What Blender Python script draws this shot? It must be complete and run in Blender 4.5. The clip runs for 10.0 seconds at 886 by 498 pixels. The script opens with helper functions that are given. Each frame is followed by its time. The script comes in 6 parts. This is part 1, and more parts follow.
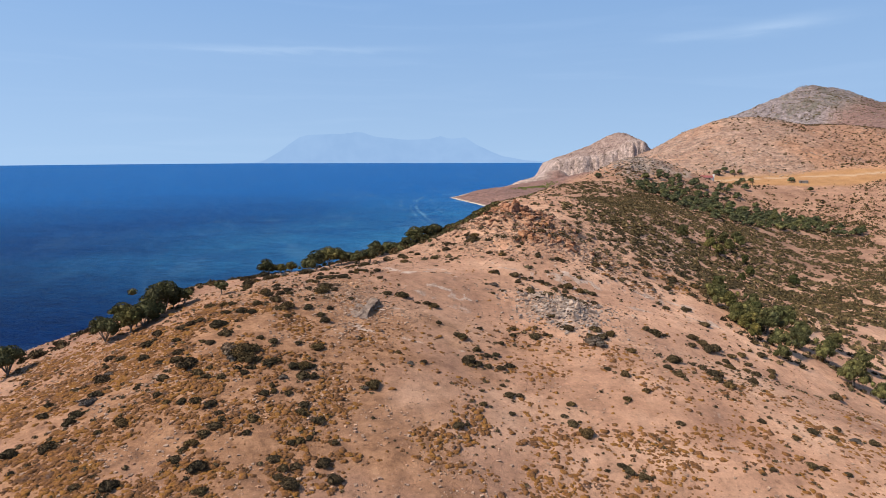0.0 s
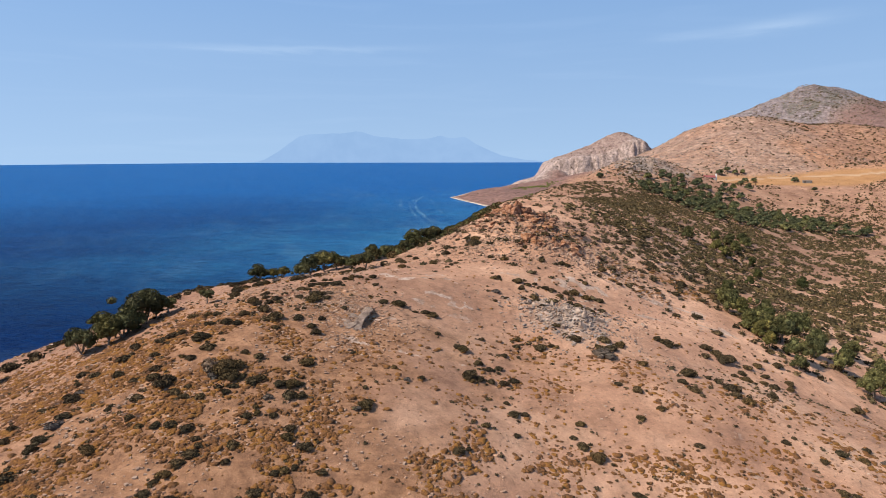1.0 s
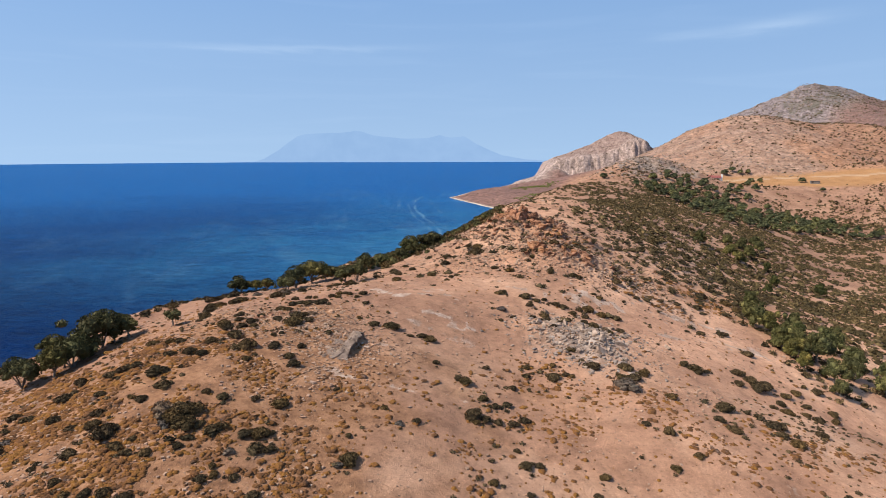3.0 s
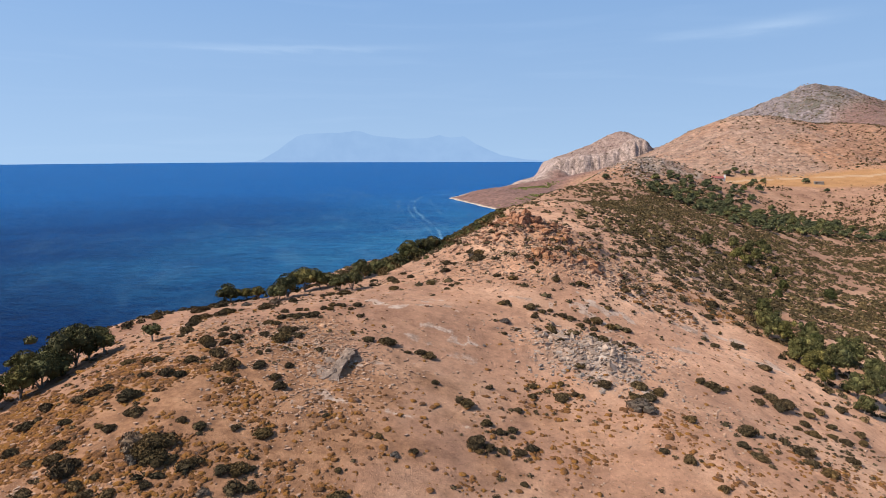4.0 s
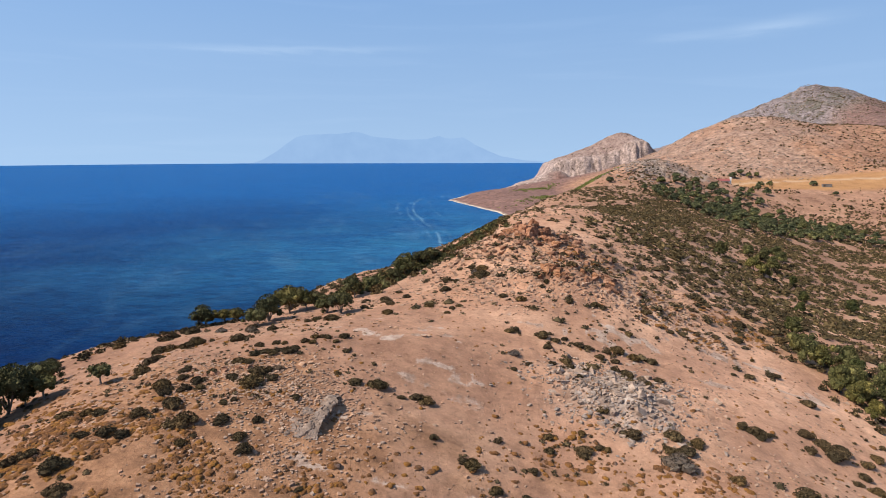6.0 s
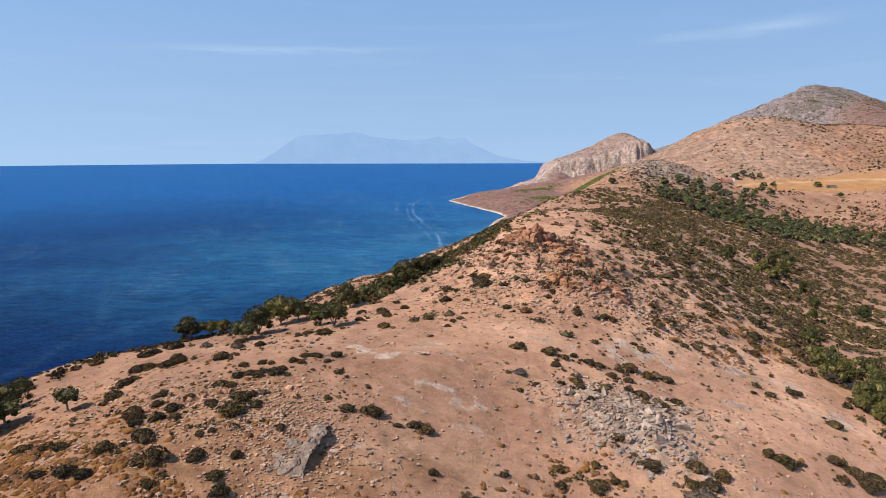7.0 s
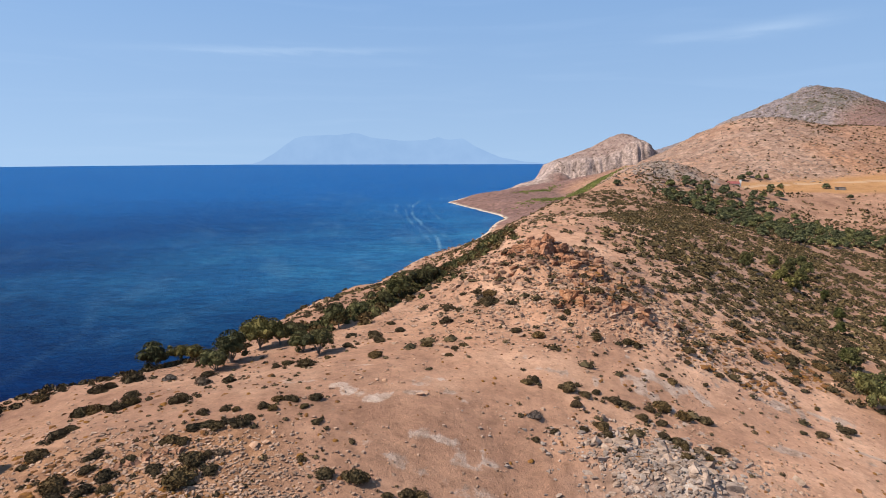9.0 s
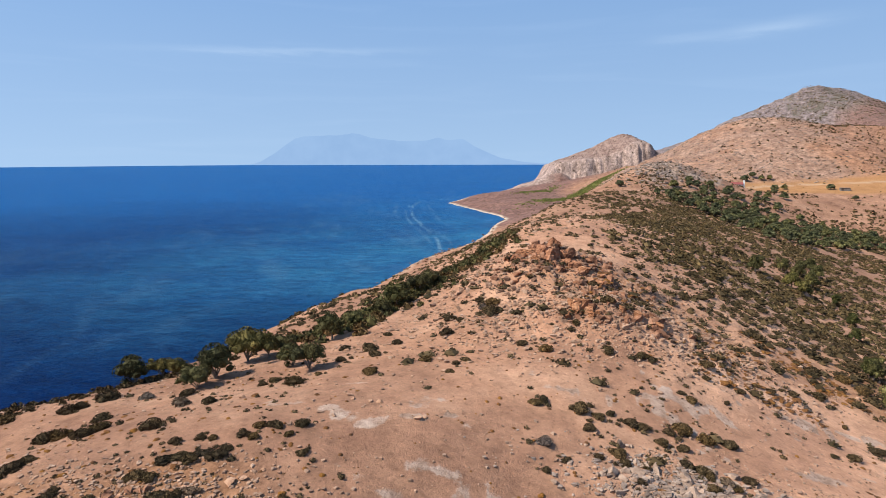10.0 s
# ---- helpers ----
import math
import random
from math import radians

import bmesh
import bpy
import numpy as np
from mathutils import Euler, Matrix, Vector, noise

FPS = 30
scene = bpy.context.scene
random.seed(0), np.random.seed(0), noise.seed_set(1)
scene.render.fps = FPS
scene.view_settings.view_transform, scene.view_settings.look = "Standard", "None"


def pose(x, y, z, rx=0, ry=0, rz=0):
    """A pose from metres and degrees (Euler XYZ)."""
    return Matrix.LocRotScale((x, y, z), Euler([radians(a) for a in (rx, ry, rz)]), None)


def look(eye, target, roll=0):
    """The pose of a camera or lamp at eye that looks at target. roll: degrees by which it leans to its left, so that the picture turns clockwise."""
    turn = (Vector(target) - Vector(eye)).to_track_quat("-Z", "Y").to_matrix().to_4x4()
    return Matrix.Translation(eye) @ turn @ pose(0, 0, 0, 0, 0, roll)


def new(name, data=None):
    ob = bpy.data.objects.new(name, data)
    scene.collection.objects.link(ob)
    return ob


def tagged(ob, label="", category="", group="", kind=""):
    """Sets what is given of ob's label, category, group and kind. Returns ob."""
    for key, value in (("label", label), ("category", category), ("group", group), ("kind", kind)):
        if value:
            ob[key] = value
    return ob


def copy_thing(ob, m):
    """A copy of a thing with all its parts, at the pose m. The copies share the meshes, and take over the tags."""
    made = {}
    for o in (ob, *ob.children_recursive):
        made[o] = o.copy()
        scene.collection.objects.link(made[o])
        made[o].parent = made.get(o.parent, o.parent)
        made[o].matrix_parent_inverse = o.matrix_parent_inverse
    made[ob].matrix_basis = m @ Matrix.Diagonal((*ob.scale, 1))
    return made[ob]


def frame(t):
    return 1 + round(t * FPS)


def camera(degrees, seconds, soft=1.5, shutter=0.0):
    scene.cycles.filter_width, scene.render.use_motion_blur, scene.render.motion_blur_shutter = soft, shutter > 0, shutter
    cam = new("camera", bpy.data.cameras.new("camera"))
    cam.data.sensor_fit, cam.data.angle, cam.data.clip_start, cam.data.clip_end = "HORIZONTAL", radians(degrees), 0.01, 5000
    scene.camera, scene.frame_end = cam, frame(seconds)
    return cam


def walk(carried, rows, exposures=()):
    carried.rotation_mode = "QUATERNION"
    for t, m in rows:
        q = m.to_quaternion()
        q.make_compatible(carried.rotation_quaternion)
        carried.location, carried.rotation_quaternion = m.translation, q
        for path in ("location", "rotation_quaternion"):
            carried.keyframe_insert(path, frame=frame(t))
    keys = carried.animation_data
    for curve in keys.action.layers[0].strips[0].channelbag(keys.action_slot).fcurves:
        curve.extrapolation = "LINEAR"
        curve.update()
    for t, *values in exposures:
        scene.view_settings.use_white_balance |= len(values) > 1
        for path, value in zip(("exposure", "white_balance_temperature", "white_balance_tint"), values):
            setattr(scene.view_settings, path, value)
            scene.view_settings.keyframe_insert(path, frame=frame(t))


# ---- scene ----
# camera: a drone gliding forward over the ridge
cam = camera(74.0, 10.0, soft=0.45)
ROLL = -0.1
PATH = [
    (0.0, 0.025, 0.018, 79.996, 0.533, -9.300),
    (0.5, 0.041, 3.001, 80.038, 0.523, -9.320),
    (1.0, 0.047, 5.993, 80.051, 0.512, -9.345),
    (1.5, 0.045, 8.994, 80.061, 0.499, -9.360),
    (2.0, 0.034, 12.000, 80.092, 0.485, -9.375),
    (3.5, -0.038, 21.045, 80.410, 0.438, -9.400),
    (4.0, -0.072, 24.063, 80.593, 0.422, -9.400),
    (4.5, -0.110, 27.081, 80.802, 0.405, -9.390),
    (5.0, -0.152, 30.096, 81.030, 0.389, -9.360),
    (5.5, -0.196, 33.107, 81.260, 0.373, -9.330),
    (7.0, -0.333, 42.104, 81.840, 0.331, -9.290),
    (7.5, -0.378, 45.086, 81.959, 0.320, -9.270),
    (8.0, -0.421, 48.057, 82.031, 0.310, -9.245),
    (8.5, -0.461, 51.015, 82.054, 0.302, -9.227),
    (9.0, -0.498, 53.960, 82.034, 0.296, -9.210),
    (9.5, -0.531, 56.889, 81.985, 0.293, -9.188),
    (10.0, -0.558, 59.801, 81.928, 0.292, -9.165),
]
walk(cam, [(t, pose(x, y, z, 90 + pitch, 0, yaw) @ pose(0, 0, 0, 0, 0, ROLL)) for t, x, y, z, yaw, pitch in PATH],
     exposures=((0.0, 0.85), (10.0, 0.85)))

# ---- light ----
SUN_AZIMUTH, SUN_HEIGHT = -103.0, 47.0   # degrees; azimuth clockwise from +y
sun_way = Vector((math.sin(radians(SUN_AZIMUTH)) * math.cos(radians(SUN_HEIGHT)),
                  math.cos(radians(SUN_AZIMUTH)) * math.cos(radians(SUN_HEIGHT)), math.sin(radians(SUN_HEIGHT))))
sun = new("sun", bpy.data.lights.new("sun", "SUN"))
sun.data.energy, sun.data.angle, sun.data.color = 4.3, radians(0.53), (1.0, 0.95, 0.87)
sun.matrix_world = look(sun_way * 900, (0, 0, 0))


def make_world():
    """Clear summer sky with a few thin streaks of cloud."""
    world = bpy.data.worlds.new("sky")
    scene.world = world
    world.use_nodes = True
    nt = world.node_tree
    nt.nodes.clear()
    N = nt.nodes.new
    out, bg, sky, co = N("ShaderNodeOutputWorld"), N("ShaderNodeBackground"), N("ShaderNodeTexSky"), N("ShaderNodeTexCoord")
    sky.sky_type, sky.sun_disc = "NISHITA", False
    sky.sun_elevation, sky.sun_rotation = radians(SUN_HEIGHT), radians(SUN_AZIMUTH)
    sky.altitude, sky.air_density, sky.dust_density, sky.ozone_density = 80, 1.0, 0.0, 1.2
    low = N("ShaderNodeVectorMath")
    low.operation = "MULTIPLY_ADD"
    low.inputs[1].default_value, low.inputs[2].default_value = (1, 1, 0.9), (0, 0, 0.27)
    nt.links.new(co.outputs["Generated"], low.inputs[0])
    nt.links.new(low.outputs[0], sky.inputs[0])
    # streaks of cirrus
    stretch = N("ShaderNodeMapping")
    stretch.inputs["Scale"].default_value = (2.2, 2.2, 26.0)
    stretch.inputs["Location"].default_value = (0.4, 0.1, 3.1)
    nt.links.new(co.outputs["Generated"], stretch.inputs[0])
    veil = N("ShaderNodeTexNoise")
    veil.inputs["Scale"].default_value, veil.inputs["Detail"].default_value = 1.6, 8
    veil.inputs["Distortion"].default_value = 0.6
    nt.links.new(stretch.outputs[0], veil.inputs["Vector"])
    ramp = N("ShaderNodeValToRGB")
    ramp.color_ramp.elements[0].position, ramp.color_ramp.elements[1].position = 0.52, 0.85
    nt.links.new(veil.outputs[0], ramp.inputs[0])
    amount = N("ShaderNodeMath")
    amount.operation = "MULTIPLY"
    amount.inputs[1].default_value = 0.12
    nt.links.new(ramp.outputs[0], amount.inputs[0])
    mix = N("ShaderNodeMixRGB")
    nt.links.new(amount.outputs[0], mix.inputs[0])
    nt.links.new(sky.outputs[0], mix.inputs[1])
    mix.inputs[2].default_value = (6.5, 7.4, 8.6, 1)
    height_of = N("ShaderNodeSeparateXYZ")
    nt.links.new(co.outputs["Generated"], height_of.inputs[0])
    veil_tone = N("ShaderNodeValToRGB")
    veil_tone.color_ramp.elements[0].position, veil_tone.color_ramp.elements[0].color = 0.0, (0.46, 0.68, 1.0, 1)
    veil_tone.color_ramp.elements[1].position, veil_tone.color_ramp.elements[1].color = 0.3, (0.27, 0.51, 0.95, 1)
    nt.links.new(height_of.outputs[2], veil_tone.inputs[0])
    veil_light = N("ShaderNodeMixRGB")
    veil_light.blend_type = "MULTIPLY"
    veil_light.inputs[0].default_value, veil_light.inputs[2].default_value = 1.0, (4.0, 4.0, 4.0, 1)
    nt.links.new(veil_tone.outputs[0], veil_light.inputs[1])
    hazed = N("ShaderNodeMixRGB")
    hazed.inputs[0].default_value = 0.78
    nt.links.new(mix.outputs[0], hazed.inputs[1])
    nt.links.new(veil_light.outputs[0], hazed.inputs[2])
    # two thin wisps: a long level streak and a short fanned one
    flat_noise = N("ShaderNodeMapping")
    flat_noise.inputs["Scale"].default_value = (9.0, 1.0, 60.0)
    nt.links.new(co.outputs["Generated"], flat_noise.inputs[0])
    shred = N("ShaderNodeTexNoise")
    shred.inputs["Scale"].default_value, shred.inputs["Detail"].default_value, shred.inputs["Roughness"].default_value = 1.0, 7, 0.65
    nt.links.new(flat_noise.outputs[0], shred.inputs["Vector"])

    def sums(op, a, b):
        n = N("ShaderNodeMath")
        n.operation = op
        for i, v in enumerate((a, b)):
            if isinstance(v, (int, float)):
                n.inputs[i].default_value = v
            else:
                nt.links.new(v, n.inputs[i])
        return n.outputs[0]
    sky_now = hazed.outputs[0]
    for cx, cz, wide, thin, lean, much in ((-0.25, 0.159, 0.17, 0.005, 0.03, 0.24), (0.46, 0.176, 0.06, 0.009, 0.06, 0.26), (0.35, 0.170, 0.04, 0.005, 0.02, 0.14)):
        dx = sums("SUBTRACT", height_of.outputs[0], cx)
        dz = sums("SUBTRACT", sums("SUBTRACT", height_of.outputs[2], cz), sums("MULTIPLY", dx, lean))
        dz = sums("ADD", dz, sums("MULTIPLY", sums("SUBTRACT", shred.outputs[0], 0.5), 0.02))
        q = sums("ADD", sums("POWER", sums("ABSOLUTE", sums("DIVIDE", dx, wide), 0), 2.0), sums("POWER", sums("ABSOLUTE", sums("DIVIDE", dz, thin), 0), 2.0))
        thick = sums("MULTIPLY", sums("POWER", 2.718, sums("MULTIPLY", q, -1.0)), sums("MULTIPLY", shred.outputs[0], much))
        wisp = N("ShaderNodeMixRGB")
        ahead = sums("MULTIPLY", thick, sums("GREATER_THAN", height_of.outputs[1], 0.0))
        nt.links.new(ahead, wisp.inputs[0])
        nt.links.new(sky_now, wisp.inputs[1])
        wisp.inputs[2].default_value = (4.6, 5.4, 6.2, 1)
        sky_now = wisp.outputs[0]
    tint = N("ShaderNodeMixRGB")
    tint.blend_type = "MULTIPLY"
    tint.inputs[0].default_value, tint.inputs[2].default_value = 1.0, (1.05, 1.03, 1.0, 1)
    nt.links.new(sky_now, tint.inputs[1])
    nt.links.new(tint.outputs[0], bg.inputs[0])
    bg.inputs[1].default_value = 0.112
    nt.links.new(bg.outputs[0], out.inputs[0])


make_world()

# ---- form of the land ----
# cross-sections of the ridge: y, then heights from the sea side over the crest to the valley side
OFFSETS = (-6, -4, -2.6, -1.6, -0.8, 0, 0.8, 1.6, 2.6, 4, 6)
NEAR_SECTIONS = (
    (-150, 27.6, 32.8, 35.6, 37.1, 37.8, 37.7, 36.6, 35.0, 32.8, 30.0, 26.4),
    (0, 5.6, 27.3, 39.9, 43.6, 43.4, 42.1, 40.2, 38.1, 35.3, 29.4, 20.4),
    (50, -3.1, 23.6, 42.3, 48.2, 49.5, 47.0, 43.1, 40.7, 38.5, 30.5, 17.6),
    (80, -8.7, 21.8, 42.3, 50.3, 55.1, 52.5, 47.1, 45.8, 40.8, 28.7, 15.6),
    (105, -13.9, 19.3, 41.8, 51.0, 56.6, 56.6, 50.8, 48.2, 38.8, 25.0, 13.8),
    (130, -19.8, 14.9, 38.1, 49.9, 54.1, 56.2, 54.4, 45.9, 36.6, 21.4, 11.9),
)
MIDDLE_SECTIONS = (
    (165, -29.3, 6.3, 30.2, 44.8, 53.7, 57.7, 53.7, 42.9, 31.6, 19.1, 10.9),
    (220, -45.7, -9.9, 15.4, 34.7, 51.3, 63.6, 56.6, 38.0, 23.5, 15.9, 13.3),
    (300, -70.1, -32.3, -5.4, 15.9, 37.8, 55.0, 55.1, 43.1, 23.9, 16.5, 18.5),
    (370, -90.0, -47.3, -16.9, 6.4, 29.7, 59.6, 52.2, 37.8, 22.1, 24.2, 32.0),
    (430, -105.1, -55.8, -20.0, 7.4, 30.1, 59.6, 52.4, 34.4, 31.8, 38.0, 48.0),
    (490, -117.6, -61.7, -20.4, 11.3, 34.1, 75.2, 54.7, 45.0, 48.1, 53.7, 62.0),
)
FAR_SECTIONS = (
    (570, -131.8, -68.7, -27.6, -2.8, 32.6, 57.6, 51.9, 59.8, 67.8, 72.6, 76.6),
    (720, -161.2, -83.3, -30.0, 4.8, 31.2, 65.5, 82.7, 89.4, 94.4, 95.4, 91.0),
    (880, -194.5, -105.6, -42.8, 1.9, 38.7, 89.2, 115.1, 123.2, 121.4, 111.8, 96.9),
    (1060, -224.6, -125.9, -54.0, 2.9, 73.6, 140.4, 119.1, 106.8, 108.5, 108.4, 106.3),
    (1250, -241.5, -117.7, -32.9, 23.4, 63.7, 105.1, 101.2, 94.0, 91.4, 93.3, 99.5),
)
CREST = ((-150, 10), (0, 0), (60, -8), (100, -12), (130, 0), (165, 18), (230, 30), (320, 45), (430, 102), (485, 147), (640, 230), (900, 420), (1150, 560))
SPREAD = ((-150, 25), (0, 25), (100, 27), (165, 36), (320, 60), (485, 90), (700, 130), (1150, 230))
COAST = ((-260, -3200), (-200, -300), (-170, -50), (-150, 60), (-120, 130), (-92, 200), (-75, 290), (-55, 380), (-35, 454), (-22, 500), (-9, 536),
         (5, 568), (25, 608), (47, 685), (60, 746), (75, 814), (72, 849), (49, 913), (27, 988), (3, 1053), (51, 1230), (95, 1296), (157, 1480), (200, 1600), (260, 1800), (500, 2600), (900, 3600),
         (4800, 3600), (4800, -3200))
HEADLAND = ((150, -40), (187, -15), (215, -1), (246, 16), (258, 28), (270, 47), (288, 62), (321, 73), (354, 85), (389, 97), (412, 112), (441, 127), (464, 134), (484, 133), (506, 121), (524, 108), (536, 96), (574, 84), (628, 69), (900, 60))
MOUNTAIN = ((700, 40), (900, 100), (1040, 150), (1111, 186), (1166, 225), (1222, 247), (1266, 265), (1322, 290), (1366, 305), (1399, 325), (1454, 345), (1499, 352), (1538, 345), (1592, 338), (1650, 325),
            (1686, 309), (1734, 293), (1787, 286), (1976, 275), (2208, 256), (2557, 222))
# the rounded hill behind the house: x, height of its crest
HILL = ((210, 56), (240, 70), (255, 78), (269, 84), (283, 92), (298, 99), (315, 106), (333, 114), (350, 120), (365, 124), (382, 125), (401, 124), (426, 119), (455, 116), (492, 114), (528, 111), (563, 107), (623, 102), (732, 93), (900, 80))


def smooth(a, b, x):
    t = np.clip((x - a) / (b - a), 0, 1)
    return t * t * (3 - 2 * t)


def lattice(ix, iy, seed):
    h = (ix.astype(np.int64) * 374761393 + iy.astype(np.int64) * 668265263 + seed * 1274126177) & 0x7FFFFFFF
    h = ((h ^ (h >> 13)) * 1274126177) & 0x7FFFFFFF
    return ((h ^ (h >> 16)) & 0xFFFF) / 65535.0


def waves(x, y, size, octaves=4, seed=0, rough=0.5):
    """Fractal value noise, about -1 to 1."""
    total, amp, norm = 0.0, 1.0, 0.0
    for k in range(octaves):
        c, s = math.cos(1.1 * k + seed), math.sin(1.1 * k + seed)
        px, py = (c * x - s * y) / size + 17.3 * k, (s * x + c * y) / size - 9.1 * k
        ix, iy = np.floor(px), np.floor(py)
        fx, fy = px - ix, py - iy
        fx, fy = fx * fx * (3 - 2 * fx), fy * fy * (3 - 2 * fy)
        a, b = lattice(ix, iy, seed + k), lattice(ix + 1, iy, seed + k)
        c2, d = lattice(ix, iy + 1, seed + k), lattice(ix + 1, iy + 1, seed + k)
        total = total + amp * ((a + (b - a) * fx) * (1 - fy) + (c2 + (d - c2) * fx) * fy)
        norm, amp, size = norm + amp, amp * rough, size * 0.5
    return 2 * total / norm - 1


def cubic(knots, q):
    """Weights of four neighbours for a smooth curve through uneven knots."""
    k = np.array(knots, float)
    n = len(k)
    q = np.clip(q, k[0], k[-1])
    i = np.clip(np.searchsorted(k, q) - 1, 0, n - 2)
    lo, hi = np.maximum(i - 1, 0), np.minimum(i + 2, n - 1)
    h = k[i + 1] - k[i]
    t = (q - k[i]) / h
    h10, h11 = t ** 3 - 2 * t * t + t, t ** 3 - t * t
    s0, s1 = h10 * h / (k[i + 1] - k[lo]), h11 * h / (k[hi] - k[i])
    h01 = 3 * t * t - 2 * t ** 3
    return ((lo, -s0), (i, 1 - h01 - s1), (i + 1, h01 + s0), (hi, s1))


SECTIONS = np.array([row[1:] for row in NEAR_SECTIONS + MIDDLE_SECTIONS + FAR_SECTIONS])
STATIONS = [row[0] for row in NEAR_SECTIONS + MIDDLE_SECTIONS + FAR_SECTIONS]
CREST_Y, CREST_X = np.array(CREST, float).T
SPREAD_Y, SPREAD_W = np.array(SPREAD, float).T


def mound(x, y, cx, cy, rx, ry, height):
    return height * np.exp(-((x - cx) / rx) ** 2 - ((y - cy) / ry) ** 2)


def inland(x, y):
    """Metres from the shoreline, positive on land."""
    near = np.full(np.shape(x), 1e9)
    inside = np.zeros(np.shape(x), bool)
    pts = COAST
    for (ax, ay), (bx, by) in zip(pts, pts[1:] + pts[:1]):
        dx, dy = bx - ax, by - ay
        t = np.clip(((x - ax) * dx + (y - ay) * dy) / (dx * dx + dy * dy), 0, 1)
        near = np.minimum(near, np.hypot(x - ax - t * dx, y - ay - t * dy))
        cross = (ay > y) != (by > y)
        inside ^= cross & (x < (bx - ax) * (y - ay) / ((by - ay) or 1e-9) + ax)
    return np.where(inside, near, -near)


def rocky(x, y):
    """How far bare rock shows: crag, outcrop, knoll, headland, mountain."""
    r = mound(x, y, 20, 107, 11, 8, 0.75)
    r = r + mound(x, y, 150, 485, 40, 60, 0.62) + smooth(1480, 1560, y) * smooth(700, 620, x) + smooth(1650, 1750, y)
    return np.clip(r, 0, 1)


def cliff_brow(x):
    """Where the headland's cliff ends and its upper slope begins, as a part of its height."""
    return np.interp(x, (290, 340, 410, 440, 505), (0.92, 0.84, 0.64, 0.66, 0.9))


def height(x, y):
    x, y = np.asarray(x, float), np.asarray(y, float)
    u = (x - np.interp(y, CREST_Y, CREST_X)) / np.interp(y, SPREAD_Y, SPREAD_W)
    body = 0.0
    columns = cubic(OFFSETS, u)
    for j, wv in cubic(STATIONS, y):
        for i, wu in columns:
            body = body + wv * wu * SECTIONS[j, i]
    body = body + mound(x, y, 19, 163, 15, 17, 6.5) + mound(x, y, 21, 107, 9, 7, 1.5) + mound(x, y, 21.5, 105, 4.5, 3.2, 1.3) + mound(x, y, 24, 143, 9, 6, 3) + mound(x, y, -59, 124, 9, 8, 1.5) + mound(x, y, -52, 127, 13, 8, 0.75) + mound(x, y, -43.5, 149, 6, 6, -1.6) + mound(x, y, -8, 225, 20, 32, -5)
    sd = inland(x + 6 * waves(x, y, 60, 3, 5), y)
    plain = np.minimum(42, 2 + 0.12 * sd)
    body = np.maximum(body, np.minimum(plain, 12) * smooth(500, 700, y))
    # the hill behind the house, with a steep foot and a rounded top
    kx, kz = np.array(HILL, float).T
    crest_y = 800 + 14 * waves(x, y, 120, 3, 17)
    climb = np.clip((y - 583 - 5 * waves(x, y, 40, 3, 18)) / (crest_y - 583), 0, 1)
    knob = 57 + (np.interp(x, kx, kz) - 57) * np.sin(1.5708 * climb) - 0.38 * np.maximum(0, y - crest_y)
    lid = smooth(600, 680, y) * smooth(150, 250, x)
    body = body * (1 - lid) + np.minimum(body, 58) * lid
    knob = knob + climb * (1.6 * waves(x, y * 0.6, 26, 4, 19, 0.6) - 3.0 * np.abs(waves(x * 1.3, y * 0.45, 70, 4, 20)) + 1.2)
    body = body + smooth(566, 612, y) * smooth(195, 245, x) * np.maximum(0, knob - body)
    # the far headland and the mountain
    hx, hz = np.array(HEADLAND, float).T
    mx, mz = np.array(MOUNTAIN, float).T
    warp = 30 * waves(x, y, 160, 4, 9)
    ribs = 20 * waves(x * 1.6, y * 0.4, 48, 6, 10, 0.68)
    d = 1650 - y + 0.5 * warp + 16 * smooth(519, 523, x)
    e = np.clip((d + ribs) / 230, 0, 1)
    brow = cliff_brow(x)
    f = np.where(e < 0.4, 1 - (1 - brow) * e / 0.4, np.where(e < 0.5, brow - (brow - 0.3) * (e - 0.4) / 0.1, 0.3 * (1 - (e - 0.5) / 0.5)))
    f = np.where(d > 0, f, np.clip(1 + d / 700, 0, 1))
    cliff = np.interp(x, hx, hz) * f
    d = 2500 - y + 1.5 * warp
    f = np.where(d > 0, np.clip(1 - d / 1000, 0, 1) ** 1.1, np.clip(1 + d / 1200, 0, 1))
    peak = np.interp(x, mx, mz) * f
    peak = peak + smooth(1800, 2100, y) * (10 * waves(x, y, 70, 5, 21, 0.65) - 16 * np.abs(waves(x * 1.2 + 0.5 * y, y * 0.5, 170, 4, 22)) + 4)
    foot = np.clip(0.36 * sd + 3 * waves(x, y, 30, 3, 25), 0, 47) * smooth(1330, 1420, y) * smooth(330, 250, x)
    far = np.maximum(np.maximum(np.maximum(plain, foot), cliff), peak)
    far = far + smooth(1350, 1600, y) * 2.5 * waves(x, y, 50, 5, 3, 0.65)
    s = smooth(1150, 1400, y)
    z = body * (1 - s) + far * s
    # smaller relief
    rock = np.clip(rocky(x, y) + mound(x, y, 20, 160, 24, 22, 1.0) + mound(x, y, 24, 141, 18, 6, 0.7), 0, 1)
    z = z + 0.55 * waves(x, y, 14, 4, 11) + (0.10 + 1.2 * rock) * waves(x, y, 4.0, 4, 12, 0.6) + 0.05 * waves(x, y, 0.9, 2, 13)
    z = z + mound(x, y, 18, 160, 15, 11, 1.0) * (3.2 * (0.35 - np.abs(waves(x, y, 7, 4, 15, 0.6))))
